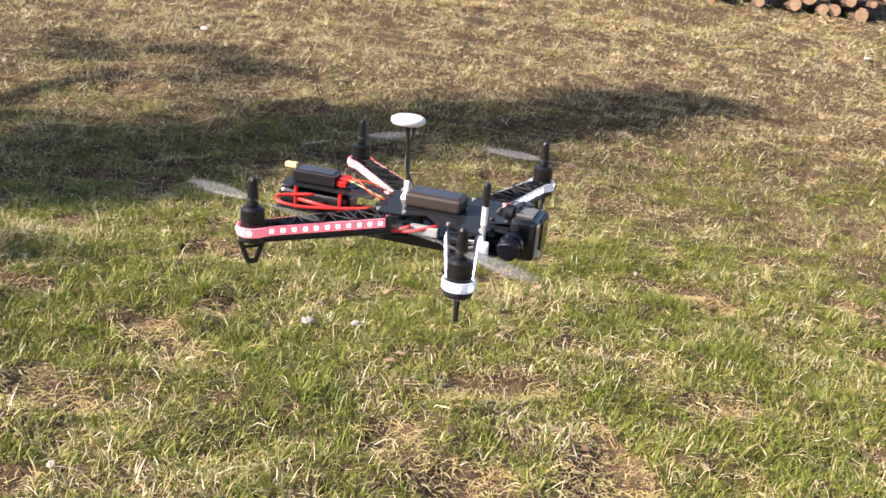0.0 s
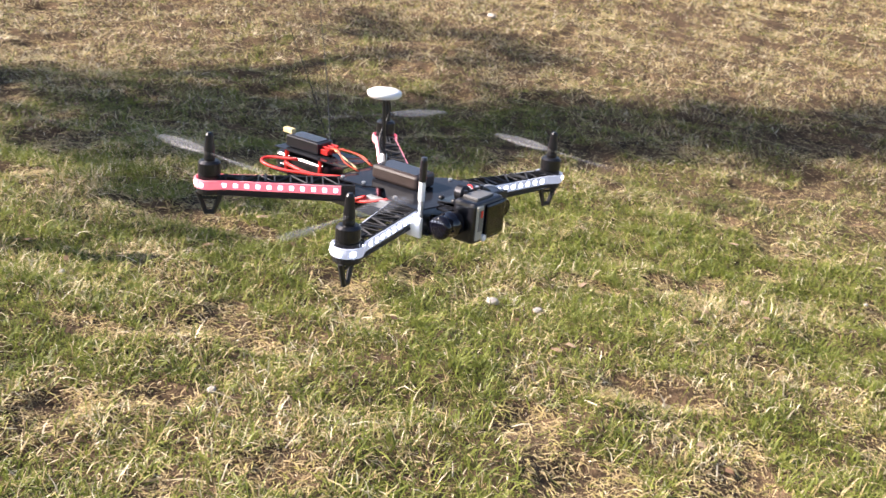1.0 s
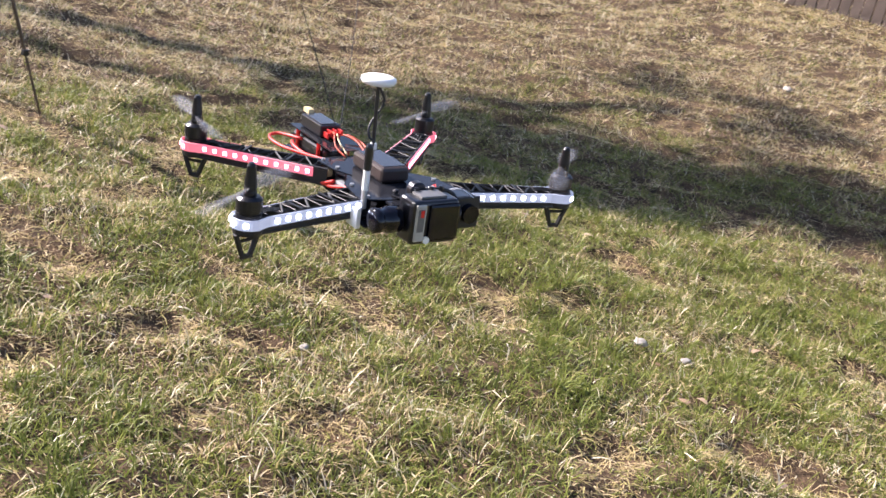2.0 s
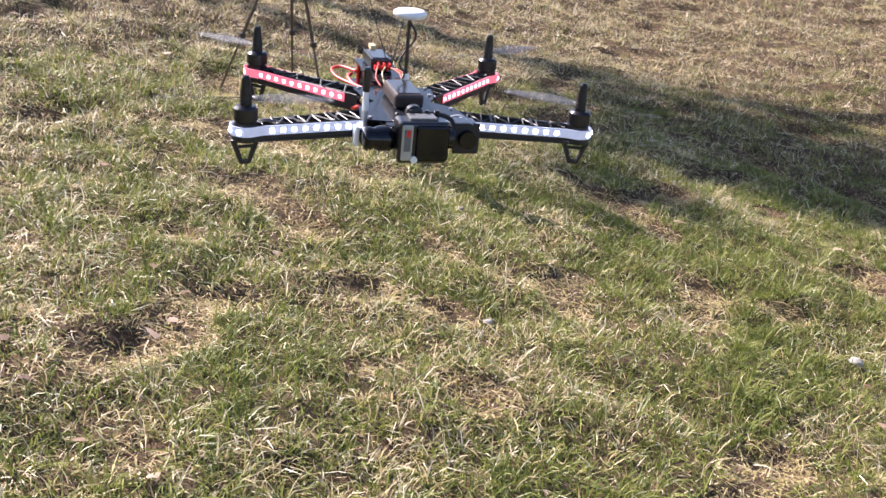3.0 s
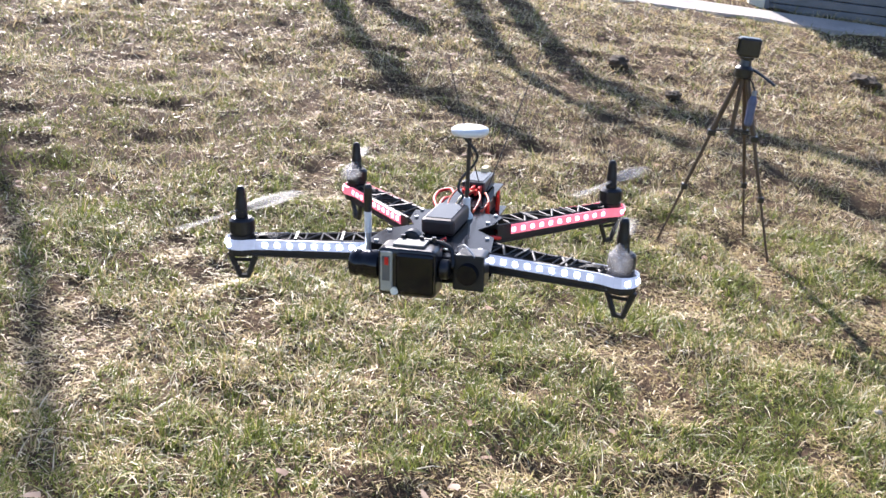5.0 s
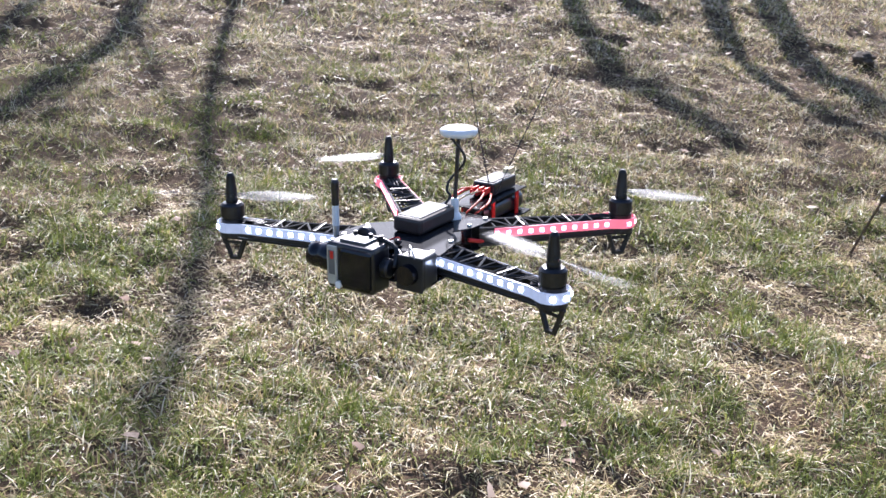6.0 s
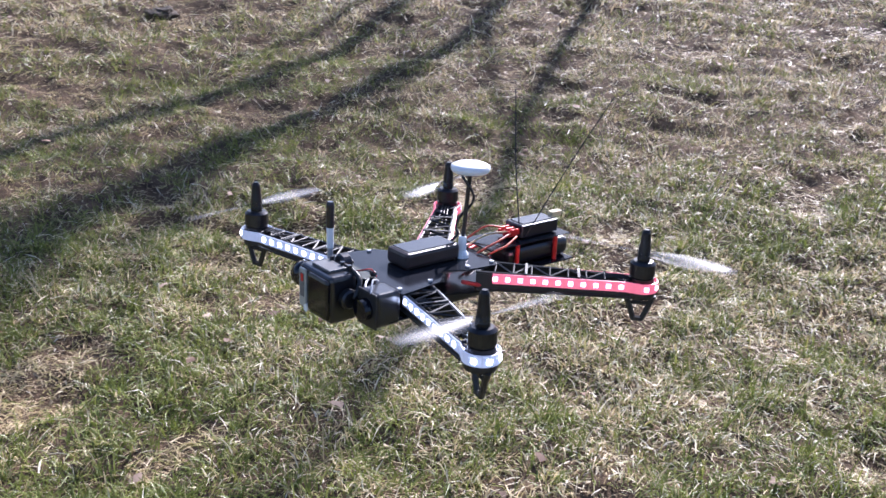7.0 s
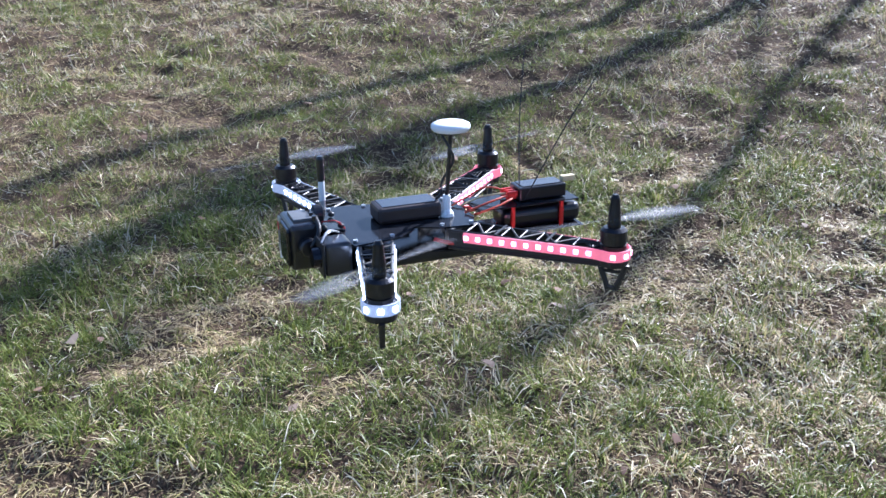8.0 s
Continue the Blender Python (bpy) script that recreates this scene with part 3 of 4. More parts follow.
    k = by_shade(b2, [(-4.65, -2.15, 0.04), (-3.85, -1.5, 0.032), (-3.4, -1.0, 0.022)])
    # a few unseen leaf clumps added for blotchy shade
    shade_clumps = [by_shade(b2, [(x, y, 0)])[0][:2] + (0.9, 0.22, n) for x, y, n in [(-0.6, -1.35, 9), (0.1, -1.0, 8), (-1.6, -1.6, 5)]]
    tree("tree", b2, [(0, -0.1, 0.26), (0.03, 0.7, 0.21), (0.0, 1.4, 0.18), (0.0, 1.8, 0.10)],
         [[(0.0, 1.5, 0.16)] + d, [(0.0, 1.4, 0.16)] + f, [(0.0, 1.2, 0.14)] + g, [(0.0, 1.3, 0.1)] + h, k], shade_clumps,
         "nearly bare winter tree forking into several long limbs", 23)


trees()


# ---- tripod with a camera ----
def tripod():
    t = empty("tripod", Matrix())
    tagged(t, "slim dark tripod standing on the lawn", "tripod")
    apex = Vector((-3.315, 2.65, 0.90))
    feet = [Vector((-3.44, 2.43, 0)), Vector((-3.23, 2.93, 0)), Vector((-3.58, 2.90, 0))]
    for f in feet:
        f.z = at(f.x, f.y).z
        d = (f - apex).normalized()
        start = apex + Vector((d.x, d.y, 0)) * 0.035
        k1, k2 = start.lerp(f, 0.34), start.lerp(f, 0.66)
        leg = empty("leg")
        leg.parent = t
        bm = bmesh.new()
        rod(bm, start, k1, 0.013, 0.012)
        part("upper_tube", bm, BRONZE, leg)
        bm = bmesh.new()
        rod(bm, k1, k2, 0.0085)
        part("middle_tube", bm, BRONZE, leg)
        bm = bmesh.new()
        rod(bm, k2, f, 0.006)
        part("lower_tube", bm, BRONZE, leg)
        for k, r in ((k1, 0.018), (k2, 0.014)):
            bm = bmesh.new()
            box(bm, k, (2 * r, 2 * r, 0.028), 0.004)
            part("clamp", bm, CAMERA_BLACK, leg)
        bm = bmesh.new()
        rod(bm, start.lerp(f, 0.33), apex + Vector((0, 0, -0.27)), 0.004, seg=6)
        part("brace", bm, CAMERA_BLACK, t)
    bm = bmesh.new()
    rod(bm, apex + Vector((0, 0, -0.30)), apex + Vector((0, 0, 0.03)), 0.011)
    part("column", bm, BRONZE, t)
    bm = bmesh.new()
    lathe(bm, [(0.03, -0.03), (0.042, -0.02), (0.042, 0.015), (0.028, 0.03), (0.024, 0.055), (0.035, 0.06), (0.035, 0.07)], apex)
    part("head", bm, CAMERA_BLACK, t)
    bm = bmesh.new()
    tube(bm, [apex + Vector((0, 0, 0.03)), apex + Vector((0.03, 0.07, 0.0)), apex + Vector((0.05, 0.14, -0.04))], 0.006, 6)
    part("pan_handle", bm, CAMERA_BLACK, t)
    bottle = empty("bottle", Matrix.Translation(apex + Vector((0.03, 0.060, -0.24))))
    tagged(bottle, "blue and grey bottle bag hanging from the tripod", "bottle bag")
    bm = bmesh.new()
    lathe(bm, [(0.013, 0.0), (0.019, 0.01), (0.020, 0.11), (0.017, 0.13), (0.009, 0.142)], seg=16)
    part("body", bm, BLUE, bottle)
    bm = bmesh.new()
    lathe(bm, [(0.010, 0.140), (0.011, 0.143), (0.011, 0.160), (0.008, 0.164)], seg=12)
    part("cap", bm, LABEL_GREY, bottle)
    bm = bmesh.new()
    tube(bm, [(0, 0, 0.16), (-0.006, -0.02, 0.20), (-0.02, -0.05, 0.235)], 0.004, 5)
    part("strap", bm, CAMERA_BLACK, bottle)
    c = empty("video_camera", Matrix.Translation(apex + Vector((0, 0, 0.07))) @ pose(0, 0, 0, 0, 0, 172))
    tagged(c, "small black video camera on the tripod", "camera")
    bm = bmesh.new()
    box(bm, (0, 0, 0.045), (0.07, 0.10, 0.085), 0.010)
    part("body", bm, CAMERA_BLACK, c)
    bm = bmesh.new()
    rod(bm, (0.03, -0.01, 0.045), (0.075, -0.01, 0.045), 0.028, 0.026, 16)
    part("lens", bm, GLASS_BLACK, c)
    bm = bmesh.new()
    box(bm, (0.0, 0.052, 0.05), (0.055, 0.008, 0.06), 0.003)
    part("screen", bm, GLASS_BLACK, c)


tripod()


# ---- the drone: x ahead, y to its left, z up ----
FRONT, REAR = (0.112, 0.251), (-0.208, 0.204)
FRONT_ROOT, REAR_ROOT = (0.062, 0.066), (-0.055, 0.050)
drone = empty("drone")
tagged(drone, "black hovering quadcopter with lit arms, camera and white mast puck", "drone")


def central_body():
    outline = [(0.105, 0.045), (0.095, 0.085), (0.03, 0.075), (0.0, 0.045), (-0.03, 0.06), (-0.075, 0.065), (-0.088, 0.035)]
    outline = outline + [(x, -y) for x, y in reversed(outline)]
    bm = bmesh.new()
    plate(bm, outline, 0.0150, 0.0170)
    part("top_plate", bm, CARBON, drone, "glossy black top plate")
    low = [(0.13, 0.035), (0.115, 0.085), (0.05, 0.085), (0.01, 0.045), (-0.04, 0.065), (-0.09, 0.060), (-0.11, 0.036), (-0.255, 0.036)]
    low = low + [(x, -y) for x, y in reversed(low)]
    bm = bmesh.new()
    plate(bm, low, -0.0170, -0.0150)
    part("bottom_plate", bm, CARBON, drone, "long black bottom plate")
    for x, y in [(0.09, 0.07), (0.04, 0.068), (-0.035, 0.052), (-0.075, 0.055)]:
        for s in (1, -1):
            bm = bmesh.new()
            rod(bm, (x, y * s, 0.017), (x, y * s, 0.0195), 0.0032, seg=8)
            part("bolt", bm, SILVER, drone)
    # rear deck over the battery
    bm = bmesh.new()
    plate(bm, [(-0.095, 0.032), (-0.25, 0.030), (-0.25, -0.030), (-0.095, -0.032)], 0.0210, 0.0226)
    part("rear_plate", bm, CARBON, drone, "thin rear deck plate")
    for x, y in [(-0.15, 0.026), (-0.15, -0.026), (-0.225, 0.026), (-0.225, -0.026)]:
        bm = bmesh.new()
        rod(bm, (x, y, -0.015), (x, y, 0.021), 0.0034, seg=8)
        part("standoff", bm, RED, drone, "red anodised standoff")
    bm = bmesh.new()
    box(bm, (-0.198, 0.0, -0.0005), (0.122, 0.046, 0.028), 0.010, segments=4)
    part("battery", bm, CAMERA_BLACK, drone, "black battery pack")
    bm = bmesh.new()
    box(bm, (-0.055, 0.0, -0.0305), (0.20, 0.058, 0.026), 0.007, segments=3)
    part("lower_pack", bm, NYLON, drone, "black pack under the frame")
    bm = bmesh.new()
    box(bm, (0.0, -0.055, -0.004), (0.045, 0.012, 0.014), 0.002)
    part("speed_controller", bm, LABEL_GREY, drone, "silver wrapped controller")
    bm = bmesh.new()
    box(bm, (-0.09, -0.045, -0.004), (0.04, 0.012, 0.012), 0.003)
    part("connector", bm, YELLOW, drone, "yellow power connector")


central_body()


def control_box():
    bm = bmesh.new()
    box(bm, (-0.001, 0.0, 0.0287), (0.090, 0.046, 0.0225), 0.005)
    b = part("control_box", bm, BROWN, drone, "dark brown control box with a smooth top")
    bm = bmesh.new()
    box(bm, (-0.001, 0.0, 0.0403), (0.076, 0.036, 0.0012), 0.0003)
    part("label", bm, CASE_TOP, b)
    # receiver box at the rear
    bm = bmesh.new()
    box(bm, (-0.200, 0.0, 0.0335), (0.072, 0.036, 0.019), 0.002)
    r = part("receiver", bm, CAMERA_BLACK, drone, "black receiver box")
    bm = bmesh.new()
    box(bm, (-0.200, 0.0, 0.0437), (0.060, 0.028, 0.001))
    part("label", bm, CASE_TOP, r)
    bm = bmesh.new()
    for i in range(6):
        box(bm, (-0.155, -0.012 + i * 0.0048, 0.030 + 0.004 * (i % 2)), (0.016, 0.004, 0.009), 0.001)
    part("plug_row", bm, RED, drone, "row of red servo plugs")
    bm = bmesh.new()
    box(bm, (-0.246, 0.0, 0.045), (0.020, 0.010, 0.008), 0.001)
    part("socket", bm, YELLOW, drone, "pale brass socket")


control_box()


def mast():
    foot, top = Vector((-0.055, 0.016, 0.017)), Vector((-0.062, 0.017, 0.136))
    bm = bmesh.new()
    lathe(bm, [(0.010, 0.0), (0.0095, 0.004), (0.006, 0.010), (0.0055, 0.028), (0.0045, 0.030)], foot, 14)
    part("mast_foot", bm, WHITE, drone, "white mast foot")
    bm = bmesh.new()
    rod(bm, foot + Vector((0, 0, 0.02)), top, 0.0030, seg=10)
    part("mast", bm, CAMERA_BLACK, drone, "thin black mast")
    bm = bmesh.new()
    lathe(bm, [(0.012, -0.003), (0.024, 0.000), (0.0268, 0.004), (0.0262, 0.0085), (0.021, 0.0112), (0.010, 0.0122), (0.002, 0.0124)], top, 28)
    smooth(part("satellite_puck", bm, WHITE, drone, "white round satellite receiver"))
    bm = bmesh.new()
    pts = [top + Vector((0.020, -0.012, 0.001))]
    for i in range(10):
        s = i / 9
        pts.append(top.lerp(foot + Vector((0, 0, 0.03)), s) + Vector((0.010 * math.cos(5 * s + 0.4) * (1 - 0.5 * s) + 0.004, 0.012 * math.sin(6.5 * s - 0.6), 0)))
    pts.append(Vector((-0.03, -0.010, 0.019)))
    tube(bm, pts, 0.0019, 6)
    smooth(part("mast_cable", bm, WIRE_BLACK, drone))


mast()


def stub_antenna():
    a = Vector((0.096, -0.079, 0.0))
    bm = bmesh.new()
    rod(bm, a + Vector((0, 0, 0.004)), a + Vector((0, 0, 0.030)), 0.0042, seg=10)
    part("stub_base", bm, SILVER, drone, "brass coloured antenna base")
    bm = bmesh.new()
    rod(bm, a + Vector((0, 0, 0.030)), a + Vector((0, 0, 0.058)), 0.0048, seg=12)
    s = part("stub_sleeve", bm, WHITE, drone, "white antenna sleeve")
    bm = bmesh.new()
    lathe(bm, [(0.0046, 0.058), (0.0055, 0.060), (0.0055, 0.090), (0.0040, 0.094)], a, 12)
    part("stub_cap", bm, CAMERA_BLACK, drone, "black antenna cap")
    bm = bmesh.new()
    box(bm, (0.094, -0.091, -0.006), (0.030, 0.007, 0.030), 0.002)
    part("video_sender", bm, WHITE, drone, "white video sender case")


stub_antenna()


def whiskers():
    for root, tip in (((-0.165, 0.014, 0.024), (-0.20, -0.052, 0.225)), ((-0.170, 0.018, 0.024), (-0.262, 0.080, 0.230))):
        bm = bmesh.new()
        r, t = Vector(root), Vector(tip)
        tube(bm, [r, r.lerp(t, 0.5) + Vector((0.004, 0, 0)), t], [0.0009, 0.0008, 0.0006], 6)
        part("whisker_antenna", bm, WIRE_BLACK, drone, "thin black wire antenna")


whiskers()


def wires():
    def wire(pts, r, m, label=""):
        bm = bmesh.new()
        tube(bm, pts, r, 7)
        smooth(part("wire", bm, m, drone, label))
    wire([(-0.095, -0.034, 0.008), (-0.140, -0.050, 0.004), (-0.195, -0.070, 0.003), (-0.234, -0.072, 0.006), (-0.238, -0.055, 0.010), (-0.190, -0.036, 0.014)], 0.0027, WIRE_RED, "thick red power wire")
    wire([(-0.105, -0.030, 0.004), (-0.150, -0.048, 0.002), (-0.185, -0.052, 0.006), (-0.215, -0.040, 0.004)], 0.0032, WIRE_RED)
    wire([(-0.090, 0.030, 0.018), (-0.120, 0.034, 0.026), (-0.150, 0.022, 0.031)], 0.0016, WIRE_ORANGE)
    wire([(-0.080, 0.020, 0.019), (-0.115, 0.022, 0.030), (-0.148, 0.012, 0.033)], 0.0016, WIRE_ORANGE)
    wire([(-0.075, -0.018, 0.019), (-0.102, -0.022, 0.028), (-0.125, -0.014, 0.041), (-0.150, -0.006, 0.036)], 0.0014, WIRE_ORANGE)
    wire([(-0.085, -0.010, 0.019), (-0.118, -0.008, 0.030), (-0.150, 0.004, 0.034)], 0.0014, YELLOW)
    wire([(-0.02, -0.064, 0.002), (-0.05, -0.070, -0.010), (-0.085, -0.060, -0.012), (-0.11, -0.035, -0.008)], 0.0028, WIRE_RED)
    wire([(0.02, -0.052, 0.006), (-0.02, -0.066, -0.006), (-0.06, -0.062, -0.013)], 0.0026, WIRE_RED)
    wire([(-0.02, 0.060, 0.002), (-0.06, 0.068, -0.008), (-0.11, 0.035, -0.006)], 0.0028, WIRE_RED)
    wire([(0.100, 0.020, 0.018), (0.120, 0.040, 0.022), (0.135, 0.060, 0.012)], 0.0014, SILVER)


wires()


def arm(motor, root, side, front):
    """One arm: two lattice rails, motor pad, light strip round it, leg, motor, spinner. Returns the motor's axis."""
    m, r = Vector((motor[0], motor[1] * side, 0)), Vector((root[0], root[1] * side, 0))
    d = (m - r).normalized()
    n = Vector((-d.y, d.x, 0))
    long = (m - r).length
    bm = bmesh.new()
    half0, half1 = 0.0215, 0.0125

    def rail(s, k):
        return r + d * (long * k) + n * s * (half0 + (half1 - half0) * k)

    for s in (1, -1):
        for z, rad in ((0.0135, 0.0022), (-0.0105, 0.0024)):
            rod(bm, rail(s, 0) + Vector((0, 0, z)), rail(s, 1) + Vector((0, 0, z * 0.8)), rad, seg=6)
        web = [rail(s, 0) + Vector((0, 0, -0.011)), rail(s, 1) + Vector((0, 0, -0.009)), rail(s, 1) + Vector((0, 0, 0.011)), rail(s, 0) + Vector((0, 0, 0.0135))]
        q = [bm.verts.new(p + n * s * 0.0006) for p in web] + [bm.verts.new(p - n * s * 0.0006) for p in web]
        for f in ((0, 1, 2, 3), (7, 6, 5, 4), (0, 4, 5, 1), (1, 5, 6, 2), (2, 6, 7, 3), (3, 7, 4, 0)):
            bm.faces.new([q[i] for i in f])
    steps = 9
    for i in range(steps):
        a, b = i / steps, (i + 1) / steps
        s = 1 if i % 2 else -1
        for z in (0.0135, -0.010):
            rod(bm, rail(s, a) + Vector((0, 0, z)), rail(-s, b) + Vector((0, 0, z)), 0.0016, seg=5)
        rod(bm, rail(s, b) + Vector((0, 0, 0.0135)), rail(-s, b) + Vector((0, 0, 0.0135)), 0.0012, seg=5)
    for k in (0.30, 0.62):
        p, q = rail(1, k), rail(-1, k)
        box(bm, (p + q) / 2 + Vector((0, 0, 0.0152)), ((p - q).length + 0.004, 0.0035, 0.0012), 0, Matrix((n, -d, Vector((0, 0, 1)))).transposed())
    lathe(bm, [(0.0185, -0.010), (0.0195, -0.006), (0.0195, 0.009), (0.0175, 0.011)], m, 20)
    part("arm", bm, NYLON, drone, "black lattice arm")
    # the strip runs out along one side, round the tip, and back
    path = []
    for k in range(9):
        path.append(rail(1, 0.10 + 0.80 * k / 8) + n * 0.0022)
    a0 = math.atan2(n.y, n.x)
    for k in range(9):
        a = a0 - math.pi * k / 8
        path.append(m + Vector((math.cos(a), math.sin(a), 0)) * 0.0208)
    for k in range(9):
        path.append(rail(-1, 0.90 - 0.80 * k / 8) - n * 0.0022)
    bm = bmesh.new()
    rings = []
    for i, p in enumerate(path):
        t = (path[min(i + 1, len(path) - 1)] - path[max(i - 1, 0)]).normalized()
        o = Vector((t.y, -t.x, 0))
        if (p - (r + m) / 2).dot(o) < 0:
            o = -o
        rings.append([bm.verts.new(p + o * w + Vector((0, 0, z))) for w, z in ((0, -0.0008), (0.0016, -0.0004), (0.0016, 0.0130), (0, 0.0134))])
    for p, q in zip(rings, rings[1:]):
        for k in range(4):
            bm.faces.new((p[k], p[(k + 1) % 4], q[(k + 1) % 4], q[k]))
    bm.faces.new(rings[0])
    bm.faces.new(rings[-1][::-1])
    strip = part("light_strip", bm, STRIP if front else STRIP_RED, drone, "white light strip" if front else "light strip with red diodes")
    # diodes at even steps along the strip
    total = [0.0]
    for p, q in zip(path, path[1:]):
        total.append(total[-1] + (q - p).length)
    step, s = 0.0165, 0.008
    while s < total[-1]:
        i = max(j for j in range(len(total)) if total[j] <= s)
        i = min(i, len(path) - 2)
        f = (s - total[i]) / max(1e-6, total[i + 1] - total[i])
        p = path[i].lerp(path[i + 1], f)
        t = (path[i + 1] - path[i]).normalized()
        o = Vector((t.y, -t.x, 0))
        if (p - (r + m) / 2).dot(o) < 0:
            o = -o
        ob = new("diode", DIODE_MESH[front])
        ob.parent = strip
        turn = Matrix((t, o, Vector((0, 0, 1)))).transposed().to_4x4()
        ob.matrix_basis = Matrix.Translation(p + o * 0.0020 + Vector((0, 0, 0.0063))) @ turn
        s += step
    for k in (-0.004, 0.0, 0.004):
        bm = bmesh.new()
        tube(bm, [m - d * 0.016 + n * k + Vector((0, 0, 0.013)), m - d * 0.035 + n * k * 1.2 + Vector((0, 0, 0.0155)), m - d * (0.5 * long) + n * k * 1.6 + Vector((0, 0, 0.004)), r + d * 0.01 + n * k * 2 + Vector((0, 0, 0.002))], 0.0011, 5)
        part("motor_lead", bm, WIRE_BLACK, drone)
    # leg: a loop of two bars
    for s in (1, -1):
        bm = bmesh.new()
        a, b = m + d * 0.018 * s + Vector((0, 0, -0.009)), m + d * 0.0055 * s + Vector((0, 0, -0.0430))
        rod(bm, a, b, 0.0042, 0.0036, 6)
        if s == 1:
            rod(bm, m + d * 0.0075 + Vector((0, 0, -0.0425)), m - d * 0.0075 + Vector((0, 0, -0.0425)), 0.0038, seg=6)
            rod(bm, m + d * 0.013 + Vector((0, 0, -0.020)), m - d * 0.013 + Vector((0, 0, -0.020)), 0.0025, seg=6)
        part("leg", bm, NYLON, drone)
    bm = bmesh.new()
    lathe(bm, [(0.0165, 0.011), (0.0165, 0.017), (0.0145, 0.0175), (0.0145, 0.0195), (0.0168, 0.020), (0.0168, 0.036), (0.0130, 0.0395), (0.006, 0.040)], m, 22)
    part("motor", bm, MOTOR, drone, "black brushless motor")
    bm = bmesh.new()
    lathe(bm, [(0.0085, 0.040), (0.0085, 0.0445), (0.0080, 0.046), (0.0080, 0.056), (0.0068, 0.066), (0.0058, 0.078), (0.0034, 0.082)], m, 14)
    part("spinner", bm, SPINNER, drone, "tall black spinner nut")
    return m


def diode_mesh(mat):
    bm = bmesh.new()
    box(bm, (0, 0, 0), (0.0062, 0.0016, 0.0062), 0.0007)
    ob = part("diode", bm, mat)
    me = ob.data
    bpy.data.objects.remove(ob)
    return me


DIODE_MESH = {True: diode_mesh(LED_WHITE), False: diode_mesh(LED_RED)}
AXES = {"FR": arm(FRONT, FRONT_ROOT, -1, True), "FL": arm(FRONT, FRONT_ROOT, 1, True),
        "RR": arm(REAR, REAR_ROOT, -1, False), "RL": arm(REAR, REAR_ROOT, 1, False)}


def propeller(axis, hand):
    bm = bmesh.new()
    for turn in (0, math.pi):
        stations = []
        for k in range(9):
            s = k / 8
            rad = 0.006 + 0.116 * s
            chord = 0.010 + 0.016 * math.sin(min(1.0, s * 1.35) * math.pi * 0.75) - 0.012 * max(0, s - 0.75) / 0.25
            twist = radians(24 - 16 * s) * hand
            ring = []
            for u, th in ((-0.5, 0.0), (-0.2, 0.0011), (0.2, 0.0009), (0.5, 0.0), (0.2, -0.0004), (-0.2, -0.0004)):
                y = u * chord * hand
                z = th * (1.3 - s)
                p = Vector((rad, y * math.cos(twist) - z * math.sin(twist), y * math.sin(twist) + z * math.cos(twist)))
                ring.append(bm.verts.new(Matrix.Rotation(turn, 3, "Z") @ p))
            stations.append(ring)
        for p, q in zip(stations, stations[1:]):
            for i in range(6):
                bm.faces.new((p[i], p[(i + 1) % 6], q[(i + 1) % 6], q[i]))
        bm.faces.new(stations[0])
        bm.faces.new(stations[-1])
    lathe(bm, [(0.0075, -0.003), (0.0080, -0.002), (0.0080, 0.003), (0.0070, 0.0035)], seg=14)
    ob = smooth(part("propeller", bm, PROP, drone, "pale two-bladed propeller"))
    ob.matrix_basis = Matrix.Translation(axis + Vector((0, 0, 0.050)))
    return ob


PROPS = {k: propeller(v, 1 if k in ("FR", "RL") else -1) for k, v in AXES.items()}


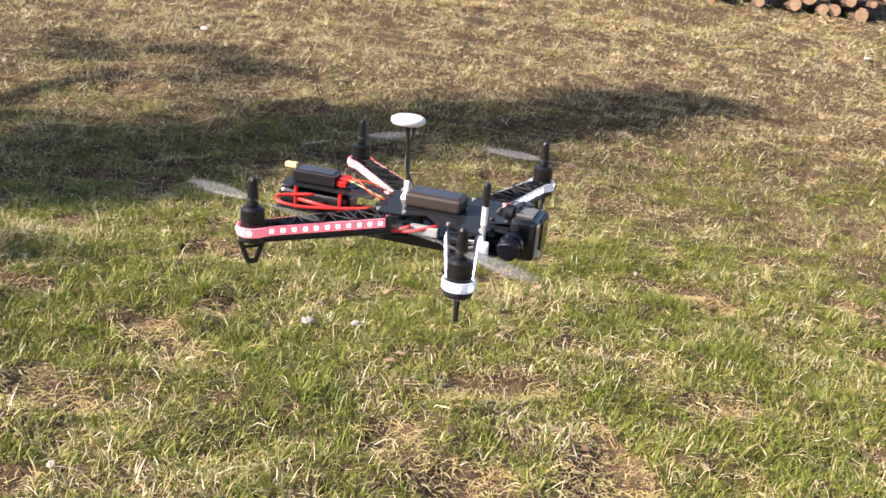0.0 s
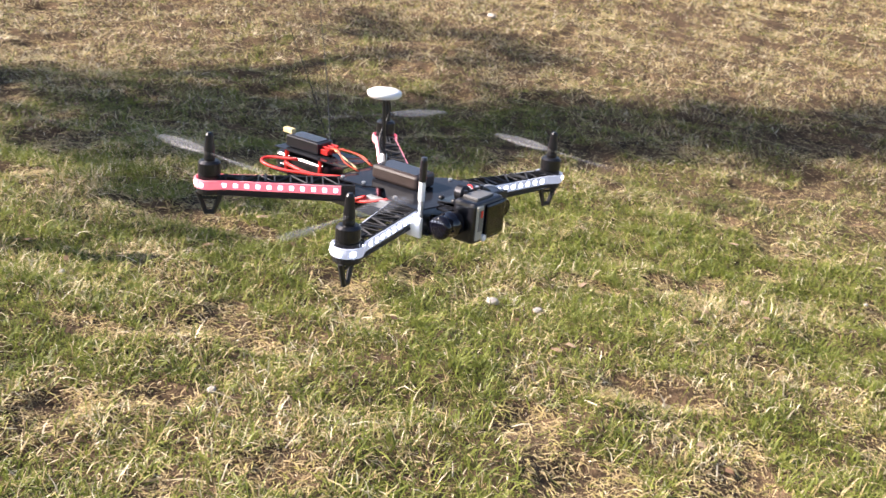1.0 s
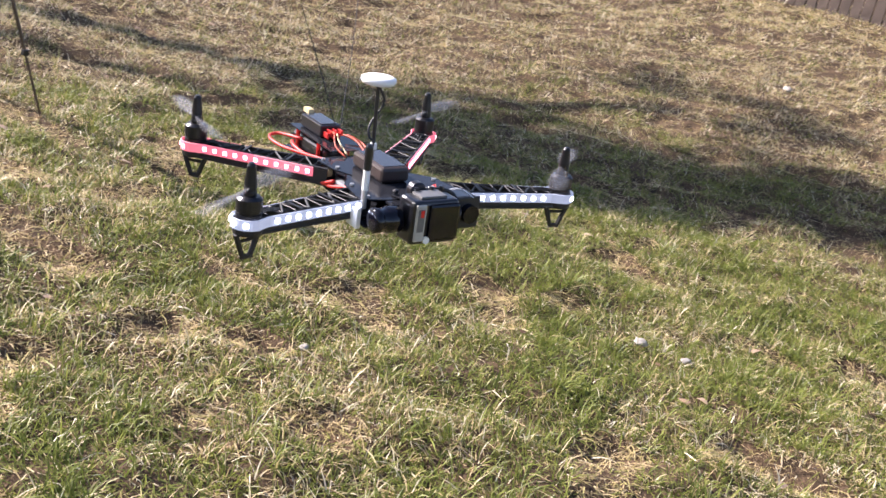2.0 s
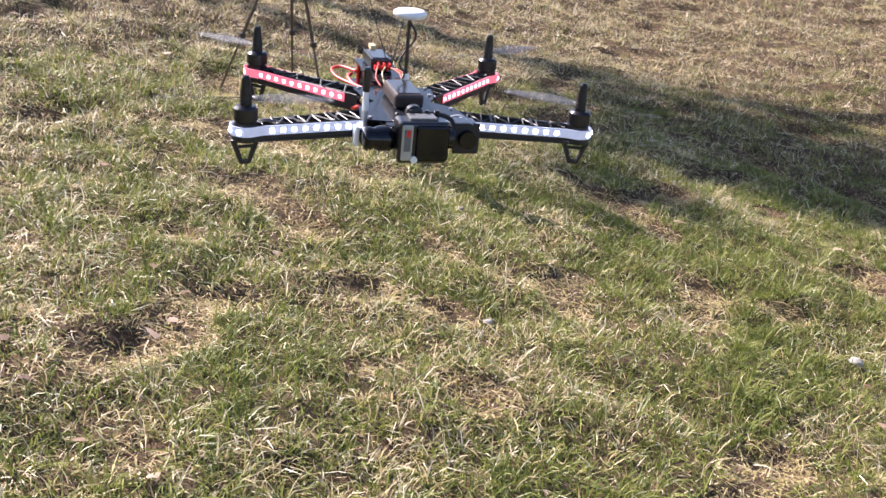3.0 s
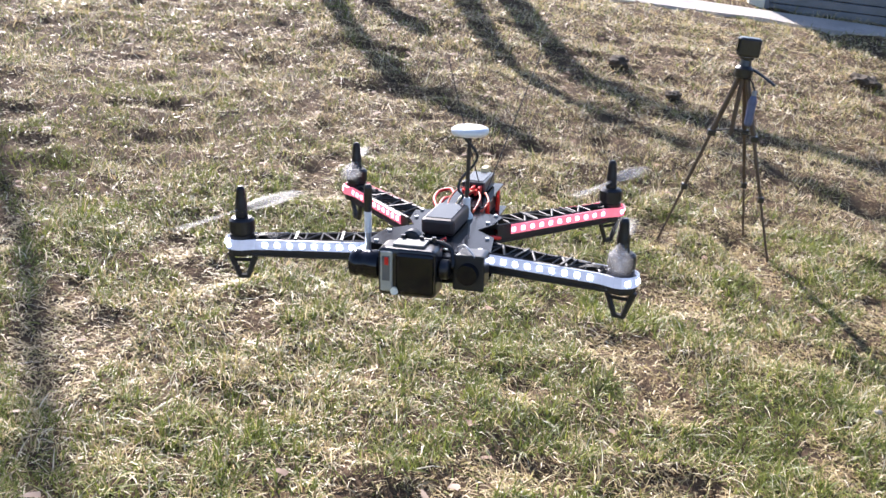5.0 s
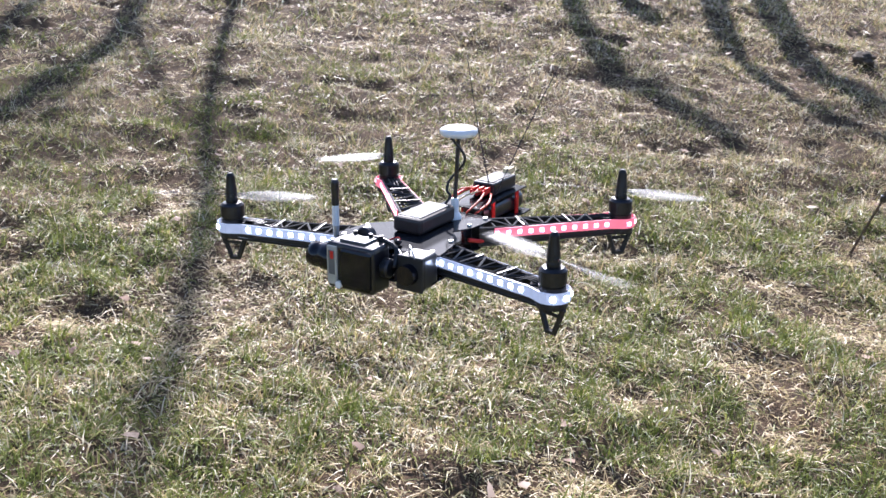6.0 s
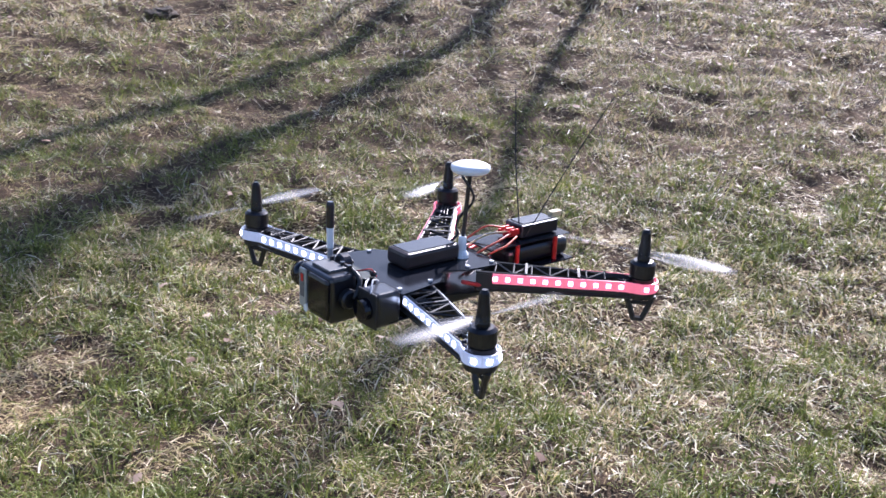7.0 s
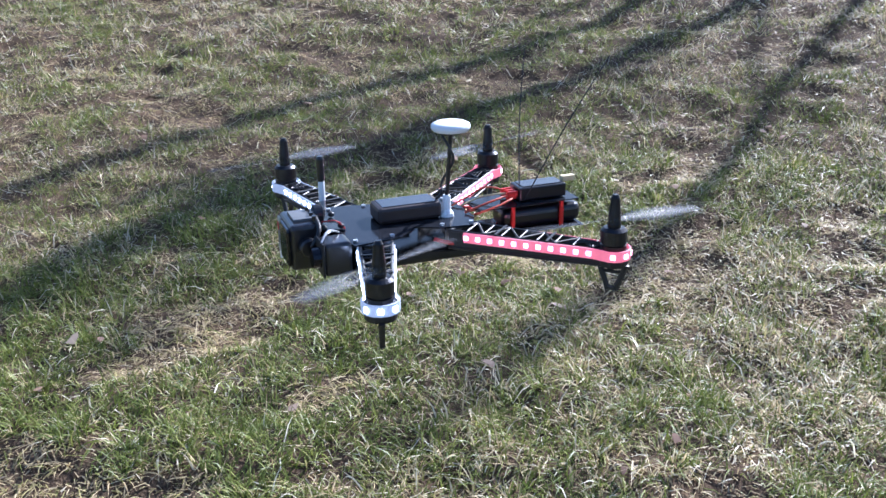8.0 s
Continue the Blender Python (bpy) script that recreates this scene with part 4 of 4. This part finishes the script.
def cameras():
    """The action camera in its gimbal under the nose, the flight camera beside it."""
    bm = bmesh.new()
    box(bm, (0.146, -0.006, 0.003), (0.040, 0.074, 0.062), 0.006, segments=3)
    c = part("action_camera", bm, CAMERA_BLACK, drone, "black boxy action camera")
    bm = bmesh.new()
    box(bm, (0.1675, 0.006, 0.004), (0.006, 0.048, 0.052), 0.004)
    part("front_window", bm, GLASS_BLACK, c)
    bm = bmesh.new()
    box(bm, (0.1665, -0.031, 0.004), (0.004, 0.016, 0.052), 0.002)
    part("side_panel", bm, PALE_FRAME, c, "pale side panel frame")
    bm = bmesh.new()
    box(bm, (0.1684, -0.031, 0.008), (0.0012, 0.010, 0.032), 0.0004)
    part("side_window", bm, PANEL, c, "dark grey window")
    bm = bmesh.new()
    box(bm, (0.1693, -0.030, 0.018), (0.001, 0.005, 0.010))
    part("red_mark", bm, RED, c)
    bm = bmesh.new()
    rod(bm, (0.167, -0.020, -0.020), (0.1705, -0.020, -0.020), 0.0050, seg=16)
    part("button", bm, WHITE, c, "round white button")
    bm = bmesh.new()
    box(bm, (0.144, -0.006, 0.0355), (0.026, 0.040, 0.004), 0.001)
    part("top_clip", bm, PANEL, c, "grey top clip")
    bm = bmesh.new()
    for y in (-0.02, 0.004, 0.020):
        rod(bm, (0.131, y, 0.033), (0.131, y, 0.042), 0.003, seg=8)
    part("clip_pin", bm, CAMERA_BLACK, c)
    bm = bmesh.new()
    lathe(bm, [(0.016, 0.0), (0.0185, 0.003), (0.0185, 0.020), (0.015, 0.028), (0.017, 0.030), (0.017, 0.040), (0.012, 0.042)], (0.136, -0.046, 0.001), 22, Euler((radians(90), 0, 0)).to_matrix())
    smooth(part("side_lens", bm, GLASS_BLACK, c, "round black side lens"))
    bm = bmesh.new()
    box(bm, (0.116, 0.066, 0.001), (0.036, 0.038, 0.044), 0.005, segments=3)
    f = part("flight_camera", bm, CAMERA_BLACK, drone, "small black flight camera")
    bm = bmesh.new()
    rod(bm, (0.133, 0.066, 0.001), (0.147, 0.066, 0.001), 0.014, 0.013, 18)
    part("lens", bm, GLASS_BLACK, f)
    bm = bmesh.new()
    box(bm, (0.1352, 0.066, 0.001), (0.003, 0.040, 0.046), 0.002)
    part("bezel", bm, NYLON, f)
    bm = bmesh.new()
    tube(bm, [(0.105, 0.045, 0.024), (0.122, 0.058, 0.032), (0.136, 0.074, 0.022)], 0.0013, 6)
    part("lead", bm, SILVER, f)
    for y in (-0.045, 0.045):
        bm = bmesh.new()
        box(bm, (0.112, y, -0.006), (0.040, 0.010, 0.012), 0.002)
        part("mount_arm", bm, CARBON, drone)
    bm = bmesh.new()
    box(bm, (0.114, 0.0, 0.0135), (0.024, 0.10, 0.005), 0.002)
    part("mount_plate", bm, CARBON, drone, "black camera mounting plate")


cameras()


def gimbal():
    """The small stabiliser between the nose plate and the action camera."""
    g = empty("gimbal")
    g.parent = drone
    tagged(g, "black camera stabiliser with small motors")
    bm = bmesh.new()
    box(bm, (0.108, -0.004, 0.0205), (0.034, 0.060, 0.0022), 0.0008, Euler((0, radians(-8), 0)).to_matrix())
    part("damper_plate", bm, CARBON, g)
    for y in (-0.030, 0.022):
        for x in (0.096, 0.119):
            bm = bmesh.new()
            lathe(bm, [(0.0026, 0.0), (0.0046, 0.0022), (0.0046, 0.0042), (0.0026, 0.0064)], (x, y, 0.0212), 10)
            smooth(part("damper_ball", bm, NYLON, g))
    bm = bmesh.new()
    lathe(bm, [(0.0105, 0.0), (0.0125, 0.0015), (0.0125, 0.0120), (0.0100, 0.0140), (0.004, 0.0145)], (0.112, -0.012, 0.0335), 20, Euler((0, radians(90), 0)).to_matrix())
    part("roll_motor", bm, MOTOR, g, "dark metal gimbal motor")
    bm = bmesh.new()
    lathe(bm, [(0.0105, 0.0), (0.0125, 0.0015), (0.0125, 0.0100), (0.0100, 0.0120), (0.004, 0.0125)], (0.144, 0.032, 0.006), 20, Euler((radians(-90), 0, 0)).to_matrix())
    part("tilt_motor", bm, MOTOR, g, "dark metal gimbal motor")
    bm = bmesh.new()
    tube(bm, [(0.126, -0.012, 0.0335), (0.128, 0.018, 0.036), (0.130, 0.042, 0.028), (0.142, 0.047, 0.008)], 0.0032, 6)
    smooth(part("yoke", bm, NYLON, g))
    for k, mat in enumerate((WIRE_BLACK, SILVER, WIRE_RED)):
        bm = bmesh.new()
        tube(bm, [(0.090, 0.012 + 0.004 * k, 0.019), (0.104, 0.020 + 0.004 * k, 0.030 + 0.002 * k), (0.120, 0.016, 0.031), (0.126, 0.004, 0.034)], 0.0009, 5)
        part("lead", bm, mat, g)


gimbal()


# ---- what moves ----
# the blades' angles at each half second that is known
BLADE_ANGLES = {"FR": [155, 42, 90, 59, 90, 66, 70, 120, 116, 177, 10, 44, 14], "FL": [171, 8, 174, 26, 56, 44, 34, 76, 69, 87, 1, 12, 29],
                "RR": [164, 39, 178, 84, 50, 34, 52, 84, 138, 173, 18, 42, 23], "RL": [53, 90, 66, 62, 118, 9, 133, 83, 101, 114, 110, 163, 180]}


def motions():
    walk(drone, [(t, pose(x, y, z, rx, ry, rz)) for t, x, y, z, rx, ry, rz in DRONE_ROWS])
    times = [0, 0.5, 1, 2.5, 3, 3.5, 4, 5.5, 6, 6.5, 7, 7.5, 8]
    for key, angles in BLADE_ANGLES.items():
        hand = 1 if key in ("FR", "RL") else -1
        base = AXES[key] + Vector((0, 0, 0.050))
        now, rows = float(angles[0]), [(0.0, float(angles[0]))]
        for t0, t1, goal in zip(times, times[1:], angles[1:]):
            steps = round((t1 - t0) * 30)
            fast = now + hand * 80.0 * steps
            last = goal + 180.0 * round((fast - goal) / 180.0)
            for i in range(1, steps + 1):
                rows.append((t0 + i / 30, now + (last - now) * i / steps))
            now = last
        walk(PROPS[key], [(t, pose(base.x, base.y, base.z, 0, 0, a)) for t, a in rows])


motions()
